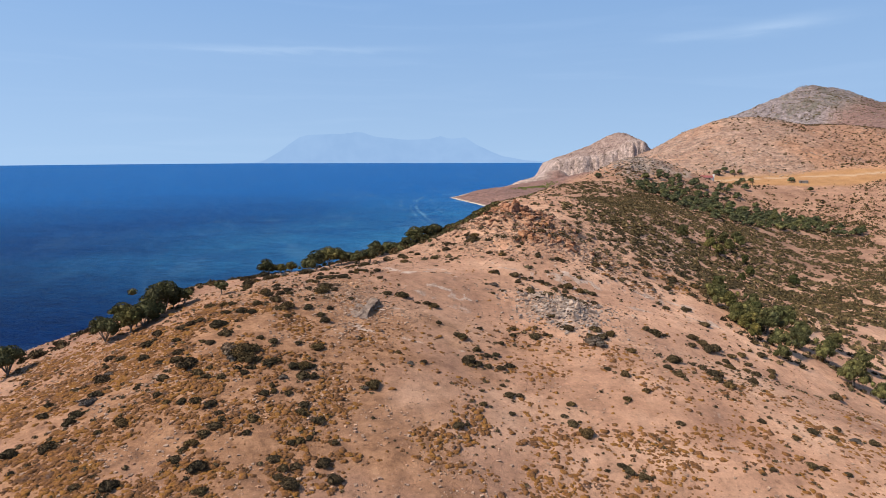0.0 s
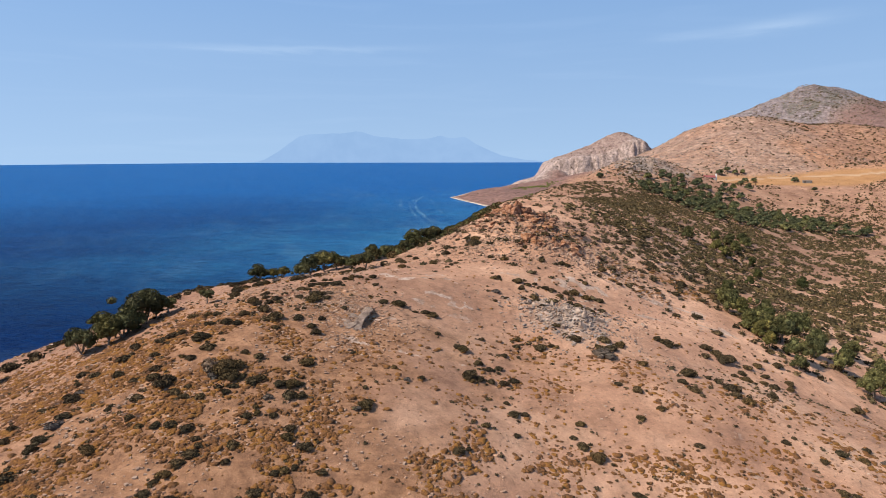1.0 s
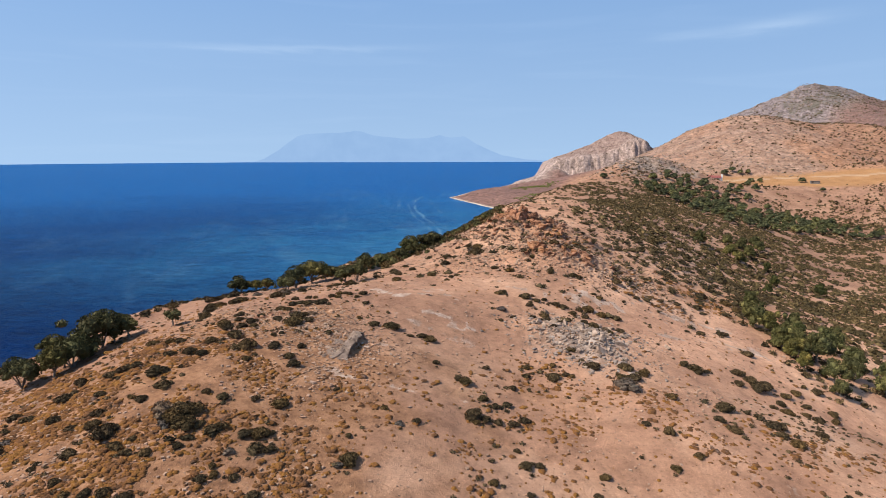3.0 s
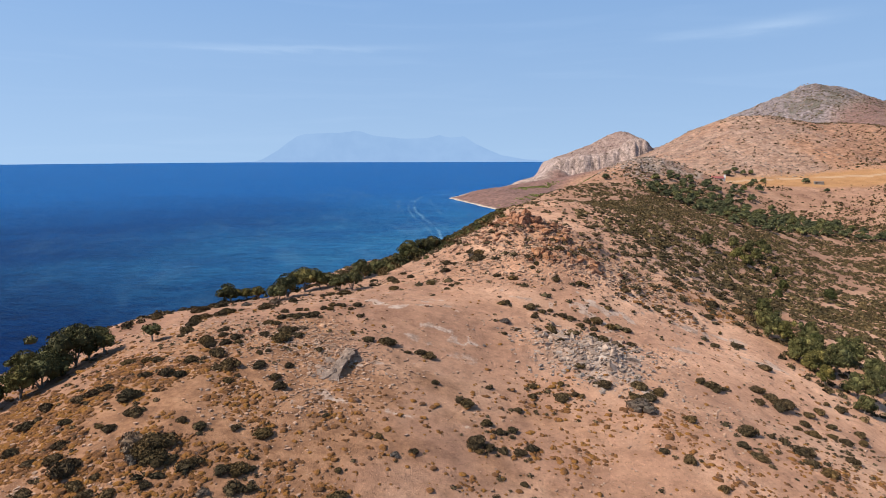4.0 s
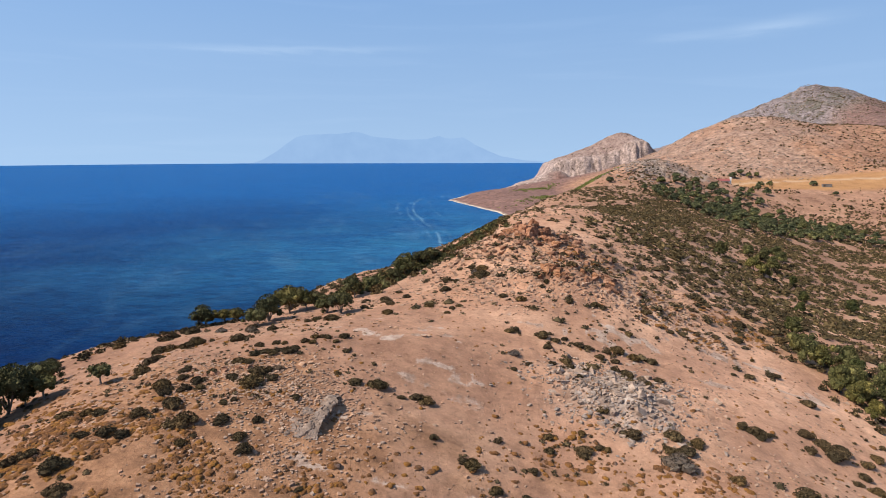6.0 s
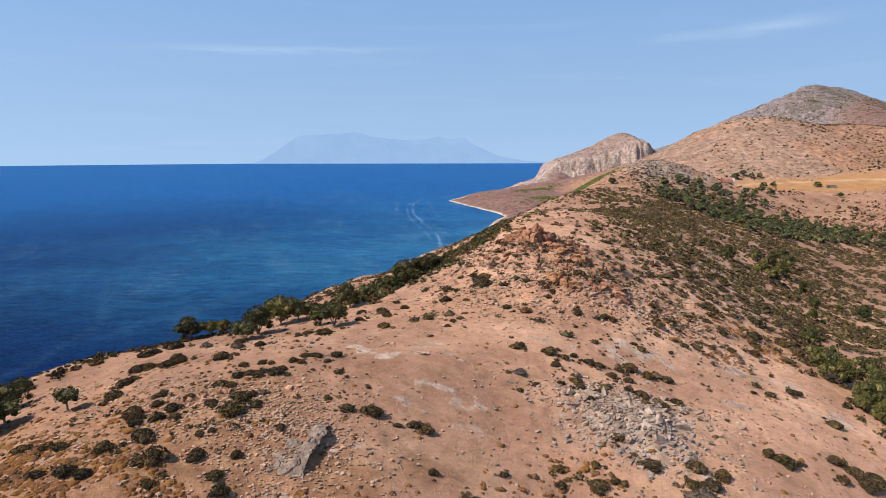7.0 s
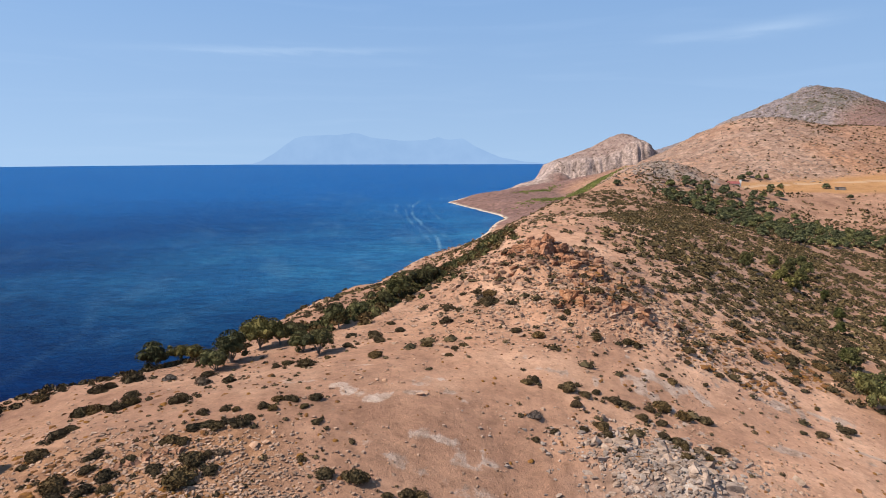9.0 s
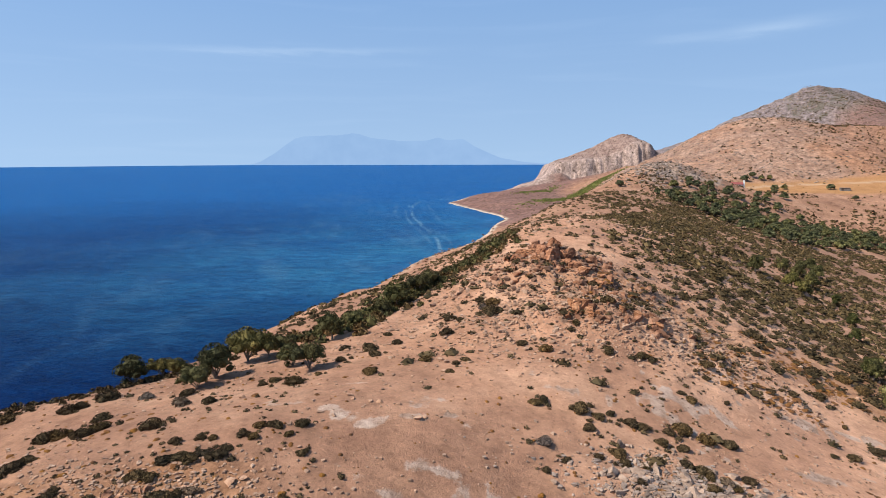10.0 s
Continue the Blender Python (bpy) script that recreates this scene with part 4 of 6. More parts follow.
SADDLE_SHRUBS = (
    (-49.8, 121.6, 0.99), (-39.3, 112.6, 1.29), (-38.2, 113.2, 1.10), (-36.4, 117.1, 1.04), (-36.3, 104.7, 0.90), (-36.2, 106.1, 0.91), (-34.9, 111.5, 0.96), (-34.1, 112.9, 1.15),
    (-28.7, 118.7, 1.19), (-27.7, 110.7, 1.14), (-25.4, 118.0, 0.80), (-23.7, 106.6, 0.67), (-21.8, 107.2, 0.59), (-20.7, 104.4, 0.71), (-20.6, 107.0, 0.51), (-19.2, 104.2, 0.87),
    (-18.8, 105.4, 0.64), (-18.1, 107.4, 0.73), (-17.2, 108.9, 0.59), (-17.1, 107.0, 0.65), (-16.3, 109.2, 0.59), (-15.6, 109.1, 0.59), (-15.4, 105.2, 0.35), (-14.4, 106.5, 0.28),
    (-14.3, 107.9, 0.50), (-13.6, 109.8, 0.81), (-12.5, 105.3, 0.55), (-11.5, 104.5, 0.34), (7.4, 112.6, 0.43), (7.5, 114.9, 0.44), (8.5, 109.3, 0.52), (8.9, 113.1, 0.95),
)
SADDLE_SHRUBS_B = (
    (9.0, 119.8, 0.86), (10.1, 120.5, 0.70), (10.7, 111.0, 0.54), (13.8, 119.4, 1.13), (14.1, 112.2, 0.56), (14.1, 116.4, 0.84), (15.5, 118.5, 0.78), (16.1, 113.0, 0.90),
    (16.4, 111.5, 0.64), (16.9, 108.5, 0.62), (17.1, 119.5, 0.62), (18.2, 111.3, 0.64), (18.9, 118.5, 0.97), (20.0, 118.1, 0.71), (21.5, 116.0, 0.78), (22.7, 112.7, 0.84),
    (23.0, 118.5, 0.81), (23.6, 108.8, 0.89), (23.6, 115.8, 0.70), (23.9, 112.0, 0.93), (24.3, 111.2, 0.75), (24.9, 119.3, 1.29), (25.6, 110.6, 0.84), (26.3, 110.1, 0.76),
    (27.0, 118.2, 1.02), (27.4, 121.7, 0.38), (28.3, 111.9, 0.70), (29.7, 118.7, 1.04), (36.3, 104.6, 0.95), (37.7, 104.1, 1.19), (39.7, 104.4, 0.61), (46.0, 107.6, 1.16),
)
SADDLE_SHRUBS_C = (
    (47.5, 106.1, 1.16), (47.9, 104.8, 1.79), (50.0, 106.1, 1.17), (52.3, 104.8, 0.92), (53.3, 118.8, 1.16), (55.6, 107.4, 1.09), (59.4, 111.5, 0.57), (59.5, 104.0, 0.96),
    (61.0, 110.7, 1.01),
)
CRAG_FOOT_SHRUBS = (
    (-49.7, 124.8, 0.79), (-43.1, 122.1, 1.05), (-42.1, 122.8, 0.94), (-40.3, 125.5, 1.33), (-35.6, 124.8, 0.92), (-30.3, 123.6, 1.08), (-21.8, 124.5, 0.66), (-20.8, 125.7, 0.86),
    (-17.9, 123.2, 1.10), (-15.8, 126.6, 0.57), (-14.8, 139.1, 0.88), (-14.1, 132.3, 0.91), (-11.0, 137.0, 1.17), (-9.9, 133.8, 0.92), (-9.6, 126.0, 1.11), (-9.1, 143.6, 0.69),
    (-7.3, 138.7, 0.86), (-3.0, 130.4, 0.88), (-0.4, 140.8, 1.21), (-0.2, 126.8, 0.65), (-0.1, 146.9, 1.06), (0.7, 129.3, 0.58), (1.6, 145.0, 0.81), (1.9, 130.4, 0.68),
    (2.4, 125.7, 0.41), (5.0, 151.2, 0.85), (5.0, 151.1, 0.86), (5.5, 148.9, 1.20), (6.5, 147.0, 1.65), (6.7, 149.4, 1.26), (9.5, 135.4, 0.83), (12.4, 133.3, 1.02),
)
CRAG_FOOT_SHRUBS_B = (
    (17.8, 140.0, 0.78), (20.7, 133.8, 1.05), (22.7, 142.4, 1.17), (23.2, 152.4, 1.18), (25.1, 133.9, 0.97), (26.3, 133.5, 0.75), (27.7, 126.9, 0.61), (28.5, 126.0, 0.71),
    (33.1, 132.5, 0.66), (33.8, 128.0, 0.53), (34.3, 135.4, 1.03), (37.6, 132.3, 0.79), (38.4, 137.4, 0.59), (41.7, 136.3, 0.60), (43.8, 136.3, 0.73), (44.1, 123.1, 0.55),
    (47.0, 124.0, 0.79), (48.0, 138.3, 1.02), (48.5, 135.5, 0.63), (52.4, 133.3, 0.51), (53.0, 128.1, 1.10), (53.2, 140.5, 1.20), (58.2, 150.0, 1.61), (65.2, 152.8, 1.71),
    (66.4, 149.9, 1.54),
)

ALL_SHRUBS = (NEAR_SLOPE_SHRUBS + NEAR_SLOPE_SHRUBS_B + NEAR_SLOPE_SHRUBS_C + SLOPE_SHRUBS + SLOPE_SHRUBS_B + SLOPE_SHRUBS_C + SLOPE_SHRUBS_D + HUMP_SHRUBS + HUMP_SHRUBS_B + SADDLE_SHRUBS + SADDLE_SHRUBS_B + SADDLE_SHRUBS_C + CRAG_FOOT_SHRUBS + CRAG_FOOT_SHRUBS_B)


def shrub_forms(mat, forms, count, size, flat=0.72):
    """Single shrubs of radius 1, several lobes each."""
    made = []
    for k in range(forms):
        lobes = [(0, 0, 0.3 * flat, 0.62, 0.58, 0.62 * flat)]
        for j in range(3 + k % 4):
            a = 2 * np.pi * (j + rng.random()) / (3 + k % 4)
            r = 0.38 + 0.25 * rng.random()
            w = 0.30 + 0.18 * rng.random()
            lobes.append((r * math.cos(a), r * math.sin(a), (0.12 + 0.3 * rng.random()) * flat, w, w, w * flat * 1.1))
        made.append(leafy(lobes, count, size))
    return [mesh_of("shrub", *arrays, mat) for arrays in made]


SHRUB_MESHES = shrub_forms(M_SHRUB, 9, 900, 0.095, 0.66)
THORN_MESHES = shrub_forms(M_THORN, 2, 500, 0.10, 0.6)


def place_shrubs():
    tiny = []
    for n, (x, y, r) in enumerate(ALL_SHRUBS):
        if r < 0.47:
            tiny.append((x, y, r))
            continue
        thorny = n % 23 == 5
        ob = new("shrub", (THORN_MESHES if thorny else SHRUB_MESHES)[n % (2 if thorny else 9)])
        k = r * (1.08 + 0.14 * rng.random())
        ob.matrix_world = pose(x, y, ground_at(x, y) - 0.06 * r, 0, 0, 360 * rng.random()) @ Matrix.Diagonal((k * (0.9 + 0.3 * rng.random()), k, k * (0.85 + 0.35 * rng.random()), 1))
        if thorny:
            text = "grey leafless thorny shrub on the dry slope"
        elif r > 0.95:
            text = "large spreading dark evergreen shrub on stony ground"
        else:
            text = "small rounded dark evergreen shrub on dry earth"
        tagged(ob, text, "shrub", "shrubs on the open ridge")
    return tiny


TINY = place_shrubs()


# ---- trees ----
def tree_form(name, height_m, width, lean, mat, count, size, bare=0.3):
    """A wind-shaped tree, 1 high: forked trunk and a crown of lobes."""
    root = new(name)
    wood = Shape()
    lobes = []
    fork = bare * (0.8 + 0.4 * rng.random())
    knee = np.array((lean * 0.25, 0.05 * rng.standard_normal(), fork))
    tube(wood, ((0, 0, -0.12), (0.02, 0, 0.02), tuple(knee * (0.5, 0.5, 0.55)), tuple(knee)), (0.062, 0.048, 0.036, 0.03), 7)
    arms = 6
    for j in range(arms):
        a = 2 * np.pi * (j + 0.7 * rng.random()) / arms
        reach = width * (0.20 + 0.16 * rng.random())
        top = np.array((lean + reach * math.cos(a), reach * math.sin(a), 0.40 + bare * 0.5 + 0.26 * rng.random()))
        mid = knee * 0.45 + top * 0.55 + 0.03 * rng.standard_normal(3)
        tube(wood, (tuple(knee * 0.96), tuple(mid), tuple(top)), (0.026, 0.017, 0.008), 5)
        w = width * (0.19 + 0.08 * rng.random())
        lobes.append((*top, w, w, w * 0.8))
        for _ in range(2):
            off = rng.standard_normal(3) * (0.15 * width, 0.15 * width, 0.10)
            w2 = width * (0.09 + 0.08 * rng.random())
            lobes.append((*(top * (0.92, 0.92, 0.95) + off), w2, w2, w2 * 0.8))
    lobes.append((lean, 0, 0.66, width * 0.34, width * 0.34, 0.30))
    trunk = new("trunk", mesh_of("trunk", *wood.arrays(), M_BARK, True))
    crown = new("crown", mesh_of("crown", *leafy(lobes, count, size, 0.8, -0.6), mat))
    for part_ob in (trunk, crown):
        part_ob.parent = root
    root.location = (0, 0, -400)
    return root


def dome_form(name, width, mat, count, size, shell=BALL_1):
    """A round tree, 1 high, whose crown reaches almost to the ground."""
    root = new(name)
    wood = Shape()
    tube(wood, ((0, 0, -0.15), (0.02, 0.01, 0.1), (0.0, 0.02, 0.4)), (0.06, 0.045, 0.03), 6)
    lobes = [(0, 0, 0.56, width * 0.33, width * 0.33, 0.36)]
    for j in range(9):
        a = 2 * np.pi * (j + 0.6 * rng.random()) / 9
        up = 0.30 + 0.38 * rng.random()
        reach = width * (0.36 - 0.22 * (up - 0.3)) * (0.75 + 0.4 * rng.random())
        w = width * (0.13 + 0.08 * rng.random())
        tube(wood, ((0, 0.01, 0.22), (reach * 0.5 * math.cos(a), reach * 0.5 * math.sin(a), up * 0.85)), (0.025, 0.012), 4)
        lobes.append((reach * math.cos(a), reach * math.sin(a), up, w, w, w * 0.9))
    for j in range(3):
        lobes.append((0.18 * width * rng.standard_normal(), 0.18 * width * rng.standard_normal(), 0.80, width * 0.15, width * 0.15, 0.14))
    trunk = new("trunk", mesh_of("trunk", *wood.arrays(), M_BARK, True))
    crown = new("crown", mesh_of("crown", *leafy(lobes, count, size, 0.82, -0.8, shell), mat))
    for part_ob in (trunk, crown):
        part_ob.parent = root
    root.location = (0, 0, -400)
    return root


TREE_FORMS = [tree_form("tree", 1, w, lean, M_TREE, 2800, 0.042, bare) for w, lean, bare in ((1.15, 0.05, 0.16), (0.95, 0.12, 0.26), (1.3, 0.02, 0.08), (1.1, 0.14, 0.14))]
VALLEY_FORMS = [dome_form("tree", w, M_VALLEY, 2400, 0.05) for w in (1.2, 1.05, 1.3)]
FRESH_FORMS = [dome_form("tree", w, M_FRESH, 2000, 0.055) for w in (1.2, 1.05)]
SNAG_FORM = tree_form("tree", 1, 1.0, 0.1, M_TREE, 260, 0.08, 0.34)
GROVE_FORMS = [dome_form("olive_tree", w, M_GROVE, 620, 0.085, BALL_1) for w in (1.25, 1.1, 1.4, 1.2)]


def plant(form, x, y, tall, label, category="tree", group="", wide=1.0, sunk=0.0):
    m = pose(x, y, ground_at(x, y) - sunk, 0, 0, 360 * rng.random()) @ Matrix.Diagonal((tall * wide, tall * wide, tall, 1))
    return tagged(copy_thing(form, m), label, category, group)


# x, y, height: along the rim above the sea, from near to far
RIM_TREES = (
    (-66.0, 83.0, 5.0), (-49.9, 88.4, 4.6), (-48.5, 90.4, 4.4), (-49.4, 93.4, 5.2), (-48.4, 96.2, 6.0), (-47.2, 97.6, 3.4), (-51.9, 106.9, 3.9), (-57.0, 100.0, 4.2), (-53.2, 87.4, 4.4), (-50.6, 91.6, 3.6), (-56.7, 115.5, 2.6),
    (-42.0, 134.0, 4.6), (-40.6, 138.5, 3.2), (-37.1, 136.2, 3.3), (-30.7, 127.3, 3.6), (-30.2, 131.0, 5.2), (-28.7, 140.1, 5.4), (-25.8, 140.4, 4.3), (-24.7, 142.8, 3.4), (-20.6, 133.6, 3.6), (-17.9, 130.0, 4.0),
    (-18.0, 146.2, 4.6), (-15.5, 152.0, 3.4), (-9.0, 164.0, 5.8), (-6.2, 171.5, 4.6), (-11.0, 157.4, 3.2), (-4.0, 177.0, 4.2),
)
VALLEY_TREES = (
    (65.8, 141.3, 5.6), (68.4, 139.6, 5.0), (65.9, 129.9, 5.2), (66.0, 125.8, 4.2), (76.2, 143.8, 5.2), (71.8, 127.9, 6.2), (81.3, 138.4, 5.6), (64.9, 120.4, 3.6),
    (69.2, 118.4, 4.8), (76.5, 124.2, 4.6), (74.1, 158.0, 4.2), (66.6, 112.8, 3.2), (71.2, 134.6, 4.2), (80.2, 120.6, 5.4), (81.3, 113.0, 5.6), (92.4, 126.1, 4.6), (84.6, 109.6, 4.2), (82.4, 132.6, 4.4), (90.6, 133.5, 4.4), (97.8, 243.8, 6.0), (109.3, 243.1, 5.6), (124.5, 264.7, 5.6), (122.1, 253.5, 6.2), (136.7, 273.7, 5.0),
    (111.9, 240.4, 5.2), (117.0, 262.0, 5.0), (138.8, 282.0, 5.0),
)
FRESH_TREES = ((140.6, 235.0, 5.0), (124.4, 243.8, 4.0), (117.4, 225.4, 4.0), (74.0, 158.6, 4.0), (66.6, 131.5, 4.0), (74.5, 139.0, 4.2), (104.0, 205.0, 3.6))
FIELD_TREES = (
    (167, 455, 5.5), (177, 454, 5.5), (190, 459, 6.5), (195, 450, 6), (216, 470, 6), (225, 474, 6), (274, 554, 6), (240, 493, 6), (282, 554, 6), (240, 480, 7), (266, 589, 7),
    (277, 597, 7), (282, 591, 6), (290, 592, 6), (311, 539, 6), (308, 504, 5), (110, 436, 5.5), (126, 414, 5),
)


def plant_trees():
    for n, (x, y, h) in enumerate(RIM_TREES):
        text = "small wind-shaped evergreen tree on the cliff rim above the sea" if h < 4.3 else "broad wind-shaped evergreen tree on the rim above the sea"
        plant(TREE_FORMS[n % 4], x, y, h, text, group="trees along the rim", sunk=0.45, wide=0.86)
    plant(SNAG_FORM, -39.2, 98.7, 2.6, "half-bare leaning tree with a thin crown on open ground")
    plant(SNAG_FORM, -45.5, 98.3, 3.0, "half-bare leaning tree with a thin crown on open ground")
    for n, (x, y, h) in enumerate(VALLEY_TREES):
        plant(VALLEY_FORMS[n % 3], x, y, h, "round dense evergreen tree on the valley slope", group="trees on the valley slope", wide=0.75)
    for n, (x, y, h) in enumerate(FRESH_TREES):
        plant(FRESH_FORMS[n % 2], x, y, h, "bright green leafy tree among dark scrub", group="bright green trees in the scrub", wide=0.75)
    for n, (x, y, h) in enumerate(FIELD_TREES):
        plant(GROVE_FORMS[n % 4], x, y, h * 0.8, "lone olive tree on the bare field near the house", "olive tree", "lone olive trees")
    # the olive grove in the gully, thinner towards the house
    edge = ((150, 458), (171, 463), (195, 468), (218, 462), (238, 445), (255, 425), (285, 402), (268, 380), (243, 388), (212, 372), (180, 352), (153, 338), (138, 356), (126, 385), (136, 428))
    taken = []
    tries = 0
    while len(taken) < 150 and tries < 9000:
        tries += 1
        x, y = 126 + 160 * rng.random(), 338 + 130 * rng.random()
        inside = False
        for (ax, ay), (bx, by) in zip(edge, edge[1:] + edge[:1]):
            if (ay > y) != (by > y) and x < ax + (bx - ax) * (y - ay) / (by - ay):
                inside = not inside
        upper = smooth(395, 455, y - 0.15 * (x - 180))
        if not inside or rng.random() < 0.75 * upper or any((x - a) ** 2 + (y - b) ** 2 < 30 + 20 * upper for a, b in taken):
            continue
        taken.append((x, y))
        plant(GROVE_FORMS[len(taken) % 4], x, y, 3.5 + 1.9 * rng.random(), "round grey-green olive tree in a valley grove", "olive tree", "olive grove")
    for root in (*TREE_FORMS, *VALLEY_FORMS, *FRESH_FORMS, SNAG_FORM, *GROVE_FORMS):
        for o in (*root.children_recursive, root):
            bpy.data.objects.remove(o)


plant_trees()


# ---- scrub, cushions and stones as stuff ----
def sample(count, x0, x1, y0, y1, chance):
    """Random places kept by a chance field."""
    xs, ys = [], []
    total = 0
    while total < count:
        x, y = x0 + (x1 - x0) * rng.random(60000), y0 + (y1 - y0) * rng.random(60000)
        keep = rng.random(60000) < chance(x, y)
        xs.append(x[keep])
        ys.append(y[keep])
        total += int(keep.sum())
        if len(xs) > 60:
            break
    return np.concatenate(xs)[:count], np.concatenate(ys)[:count]


def across(x, y):
    return (x - np.interp(y, CREST_Y, CREST_X)) / np.interp(y, SPREAD_Y, SPREAD_W)


def maquis_chance(x, y):
    u = across(x, y)
    clump = waves(x, y, 16, 4, 61)
    streak = waves(x * 0.55 + y * 0.5, (y - x * 0.6) * 2.2, 12, 3, 62)
    edge = np.interp(y, (100, 120, 150, 175, 215, 260, 330, 460), (90, 84, 70, 40, 34, 46, 66, 130))
    dense = smooth(-4, 26, x - edge) * smooth(4.2, 2.6, u) * smooth(100, 125, y) * smooth(470, 380, y)
    thin = smooth(-30, 0, x - edge) * smooth(128, 145, y) * 0.3
    crag = mound(x, y, 20, 158, 26, 18, 0.6) + mound(x, y, 24, 140, 36, 13, 0.24)
    seaward = smooth(0.1, -0.6, u) * smooth(150, 175, y) * smooth(460, 330, y) * 0.55 * smooth(-2.4, -1.2, u)
    return np.clip(dense * np.clip(0.55 + 0.8 * clump + 1.15 * streak, 0, 1) + thin * (0.5 + clump) + crag * (0.6 + clump) + seaward * (0.7 + clump), 0, 1)


def hill_chance(x, y):
    u = across(x, y)
    lower = smooth(230, 280, x) * smooth(540, 510, y)
    upper = smooth(575, 600, y) * (0.34 + 0.3 * smooth(330, 480, x))
    return np.clip((0.45 + 0.9 * waves(x, y, 34, 4, 63)) * smooth(0.0, 0.6, u) * smooth(380, 430, y) * (0.25 + 0.75 * np.maximum(lower, upper)) * (1 - 0.96 * field_mask(x, y)), 0, 1)


def cushion_chance(x, y):
    c = mound(x, y, -36, 66, 32, 30, 1.5) + mound(x, y, -2, 60, 24, 16, 0.5) + mound(x, y, 8, 104, 8, 9, 0.45) + mound(x, y, 36, 76, 24, 12, 0.32) + mound(x, y, -48, 100, 16, 10, 0.12) + mound(x, y, -26, 84, 18, 12, 0.9)
    return np.clip((c + 0.045) * np.clip(0.36 + 1.3 * waves(x, y, 7, 4, 65), 0, 1.2) * (1 - 0.9 * smooth(0.1, 0.5, bare_earth(x, y))) * (0.12 + 0.88 * smooth(98, 86, y - 0.15 * (x + 30))), 0, 1)


def bare_earth(x, y):
    """Trodden bare patches on the ridge."""
    return mound(x, y, 2, 118, 14, 16, 1.0) + mound(x, y, -6, 73, 8, 9, 0.9) + mound(x, y, -9, 85, 10, 6, 1.0) + mound(x, y, 22, 78, 9, 7, 0.7) + mound(x, y, -2, 98, 9, 7, 0.8)


def stone_chance(x, y):
    c = 0.10 + mound(x, y, 22, 107, 13, 9, 1.0) + mound(x, y, 22, 152, 28, 17, 1.0) + mound(x, y, -14, 86, 7, 6, 0.4) + mound(x, y, -24, 97, 10, 8, 0.9) + mound(x, y, -17, 92, 6, 8, 0.6) + mound(x, y, -40, 72, 20, 24, 0.6) + mound(x, y, -16, 56, 18, 9, 0.5) + mound(x, y, -24, 94, 10, 8, 0.5) + mound(x, y, 36, 84, 12, 10, 0.35) + mound(x, y, -20, 101, 8, 7, 0.45) + mound(x, y, -45, 125, 20, 14, 0.2)
    return np.clip(c * (0.4 + 1.5 * waves(x, y, 8, 4, 66)), 0, 1)


def small_forms(mat_count, tufts, size, flat):
    made = []
    for k in range(mat_count):
        lobes = [(0, 0, 0.25 * flat, 0.7, 0.66, 0.6 * flat)]
        if k % 2:
            lobes.append((0.45, 0.1 * k - 0.2, 0.15 * flat, 0.45, 0.42, 0.42 * flat))
        made.append(leafy(lobes, tufts, size, 0.95, -0.35, CORE))
    return made


def dome_shape(sides=7):
    """A low uneven cushion on the ground."""
    a = 2 * np.pi * (np.arange(sides) + 0.5 * rng.random(sides)) / sides
    r0, r1 = 1 + 0.18 * rng.standard_normal(sides), 0.68 + 0.14 * rng.standard_normal(sides)
    low = np.stack((r0 * np.cos(a), r0 * np.sin(a), np.full(sides, -0.15)), 1)
    mid = np.stack((r1 * np.cos(a + 0.3), r1 * np.sin(a + 0.3), 0.42 + 0.1 * rng.standard_normal(sides)), 1)
    k = np.arange(sides)
    n = (k + 1) % sides
    t = np.concatenate((np.stack((k, n, k + sides), 1), np.stack((n, n + sides, k + sides), 1), np.stack((k + sides, n + sides, np.full(sides, 2 * sides)), 1)))
    return np.concatenate((low, mid, [(0.1 * rng.standard_normal(), 0.1 * rng.standard_normal(), 0.62)])), t, np.zeros((0, 4), int)


def mat_shape(pieces=4):
    """A flat uneven mat of several grown-together cushions."""
    s = Shape()
    for k in range(pieces):
        v, t, _ = dome_shape(5)
        w = 0.32 + 0.3 * rng.random()
        a, r = 2 * np.pi * rng.random(), (0.62 * rng.random() ** 0.6 if k else 0)
        s.add(v * (w * (0.8 + 0.5 * rng.random()), w, w * 0.7) + (r * math.cos(a), r * math.sin(a), 0), t)
    return s.arrays()


RIM_LINE = ((-72, 84), (-67, 93), (-62, 104), (-57, 116), (-53, 126), (-48, 129), (-44, 132), (-41, 137), (-37, 142), (-29, 148), (-22, 153))


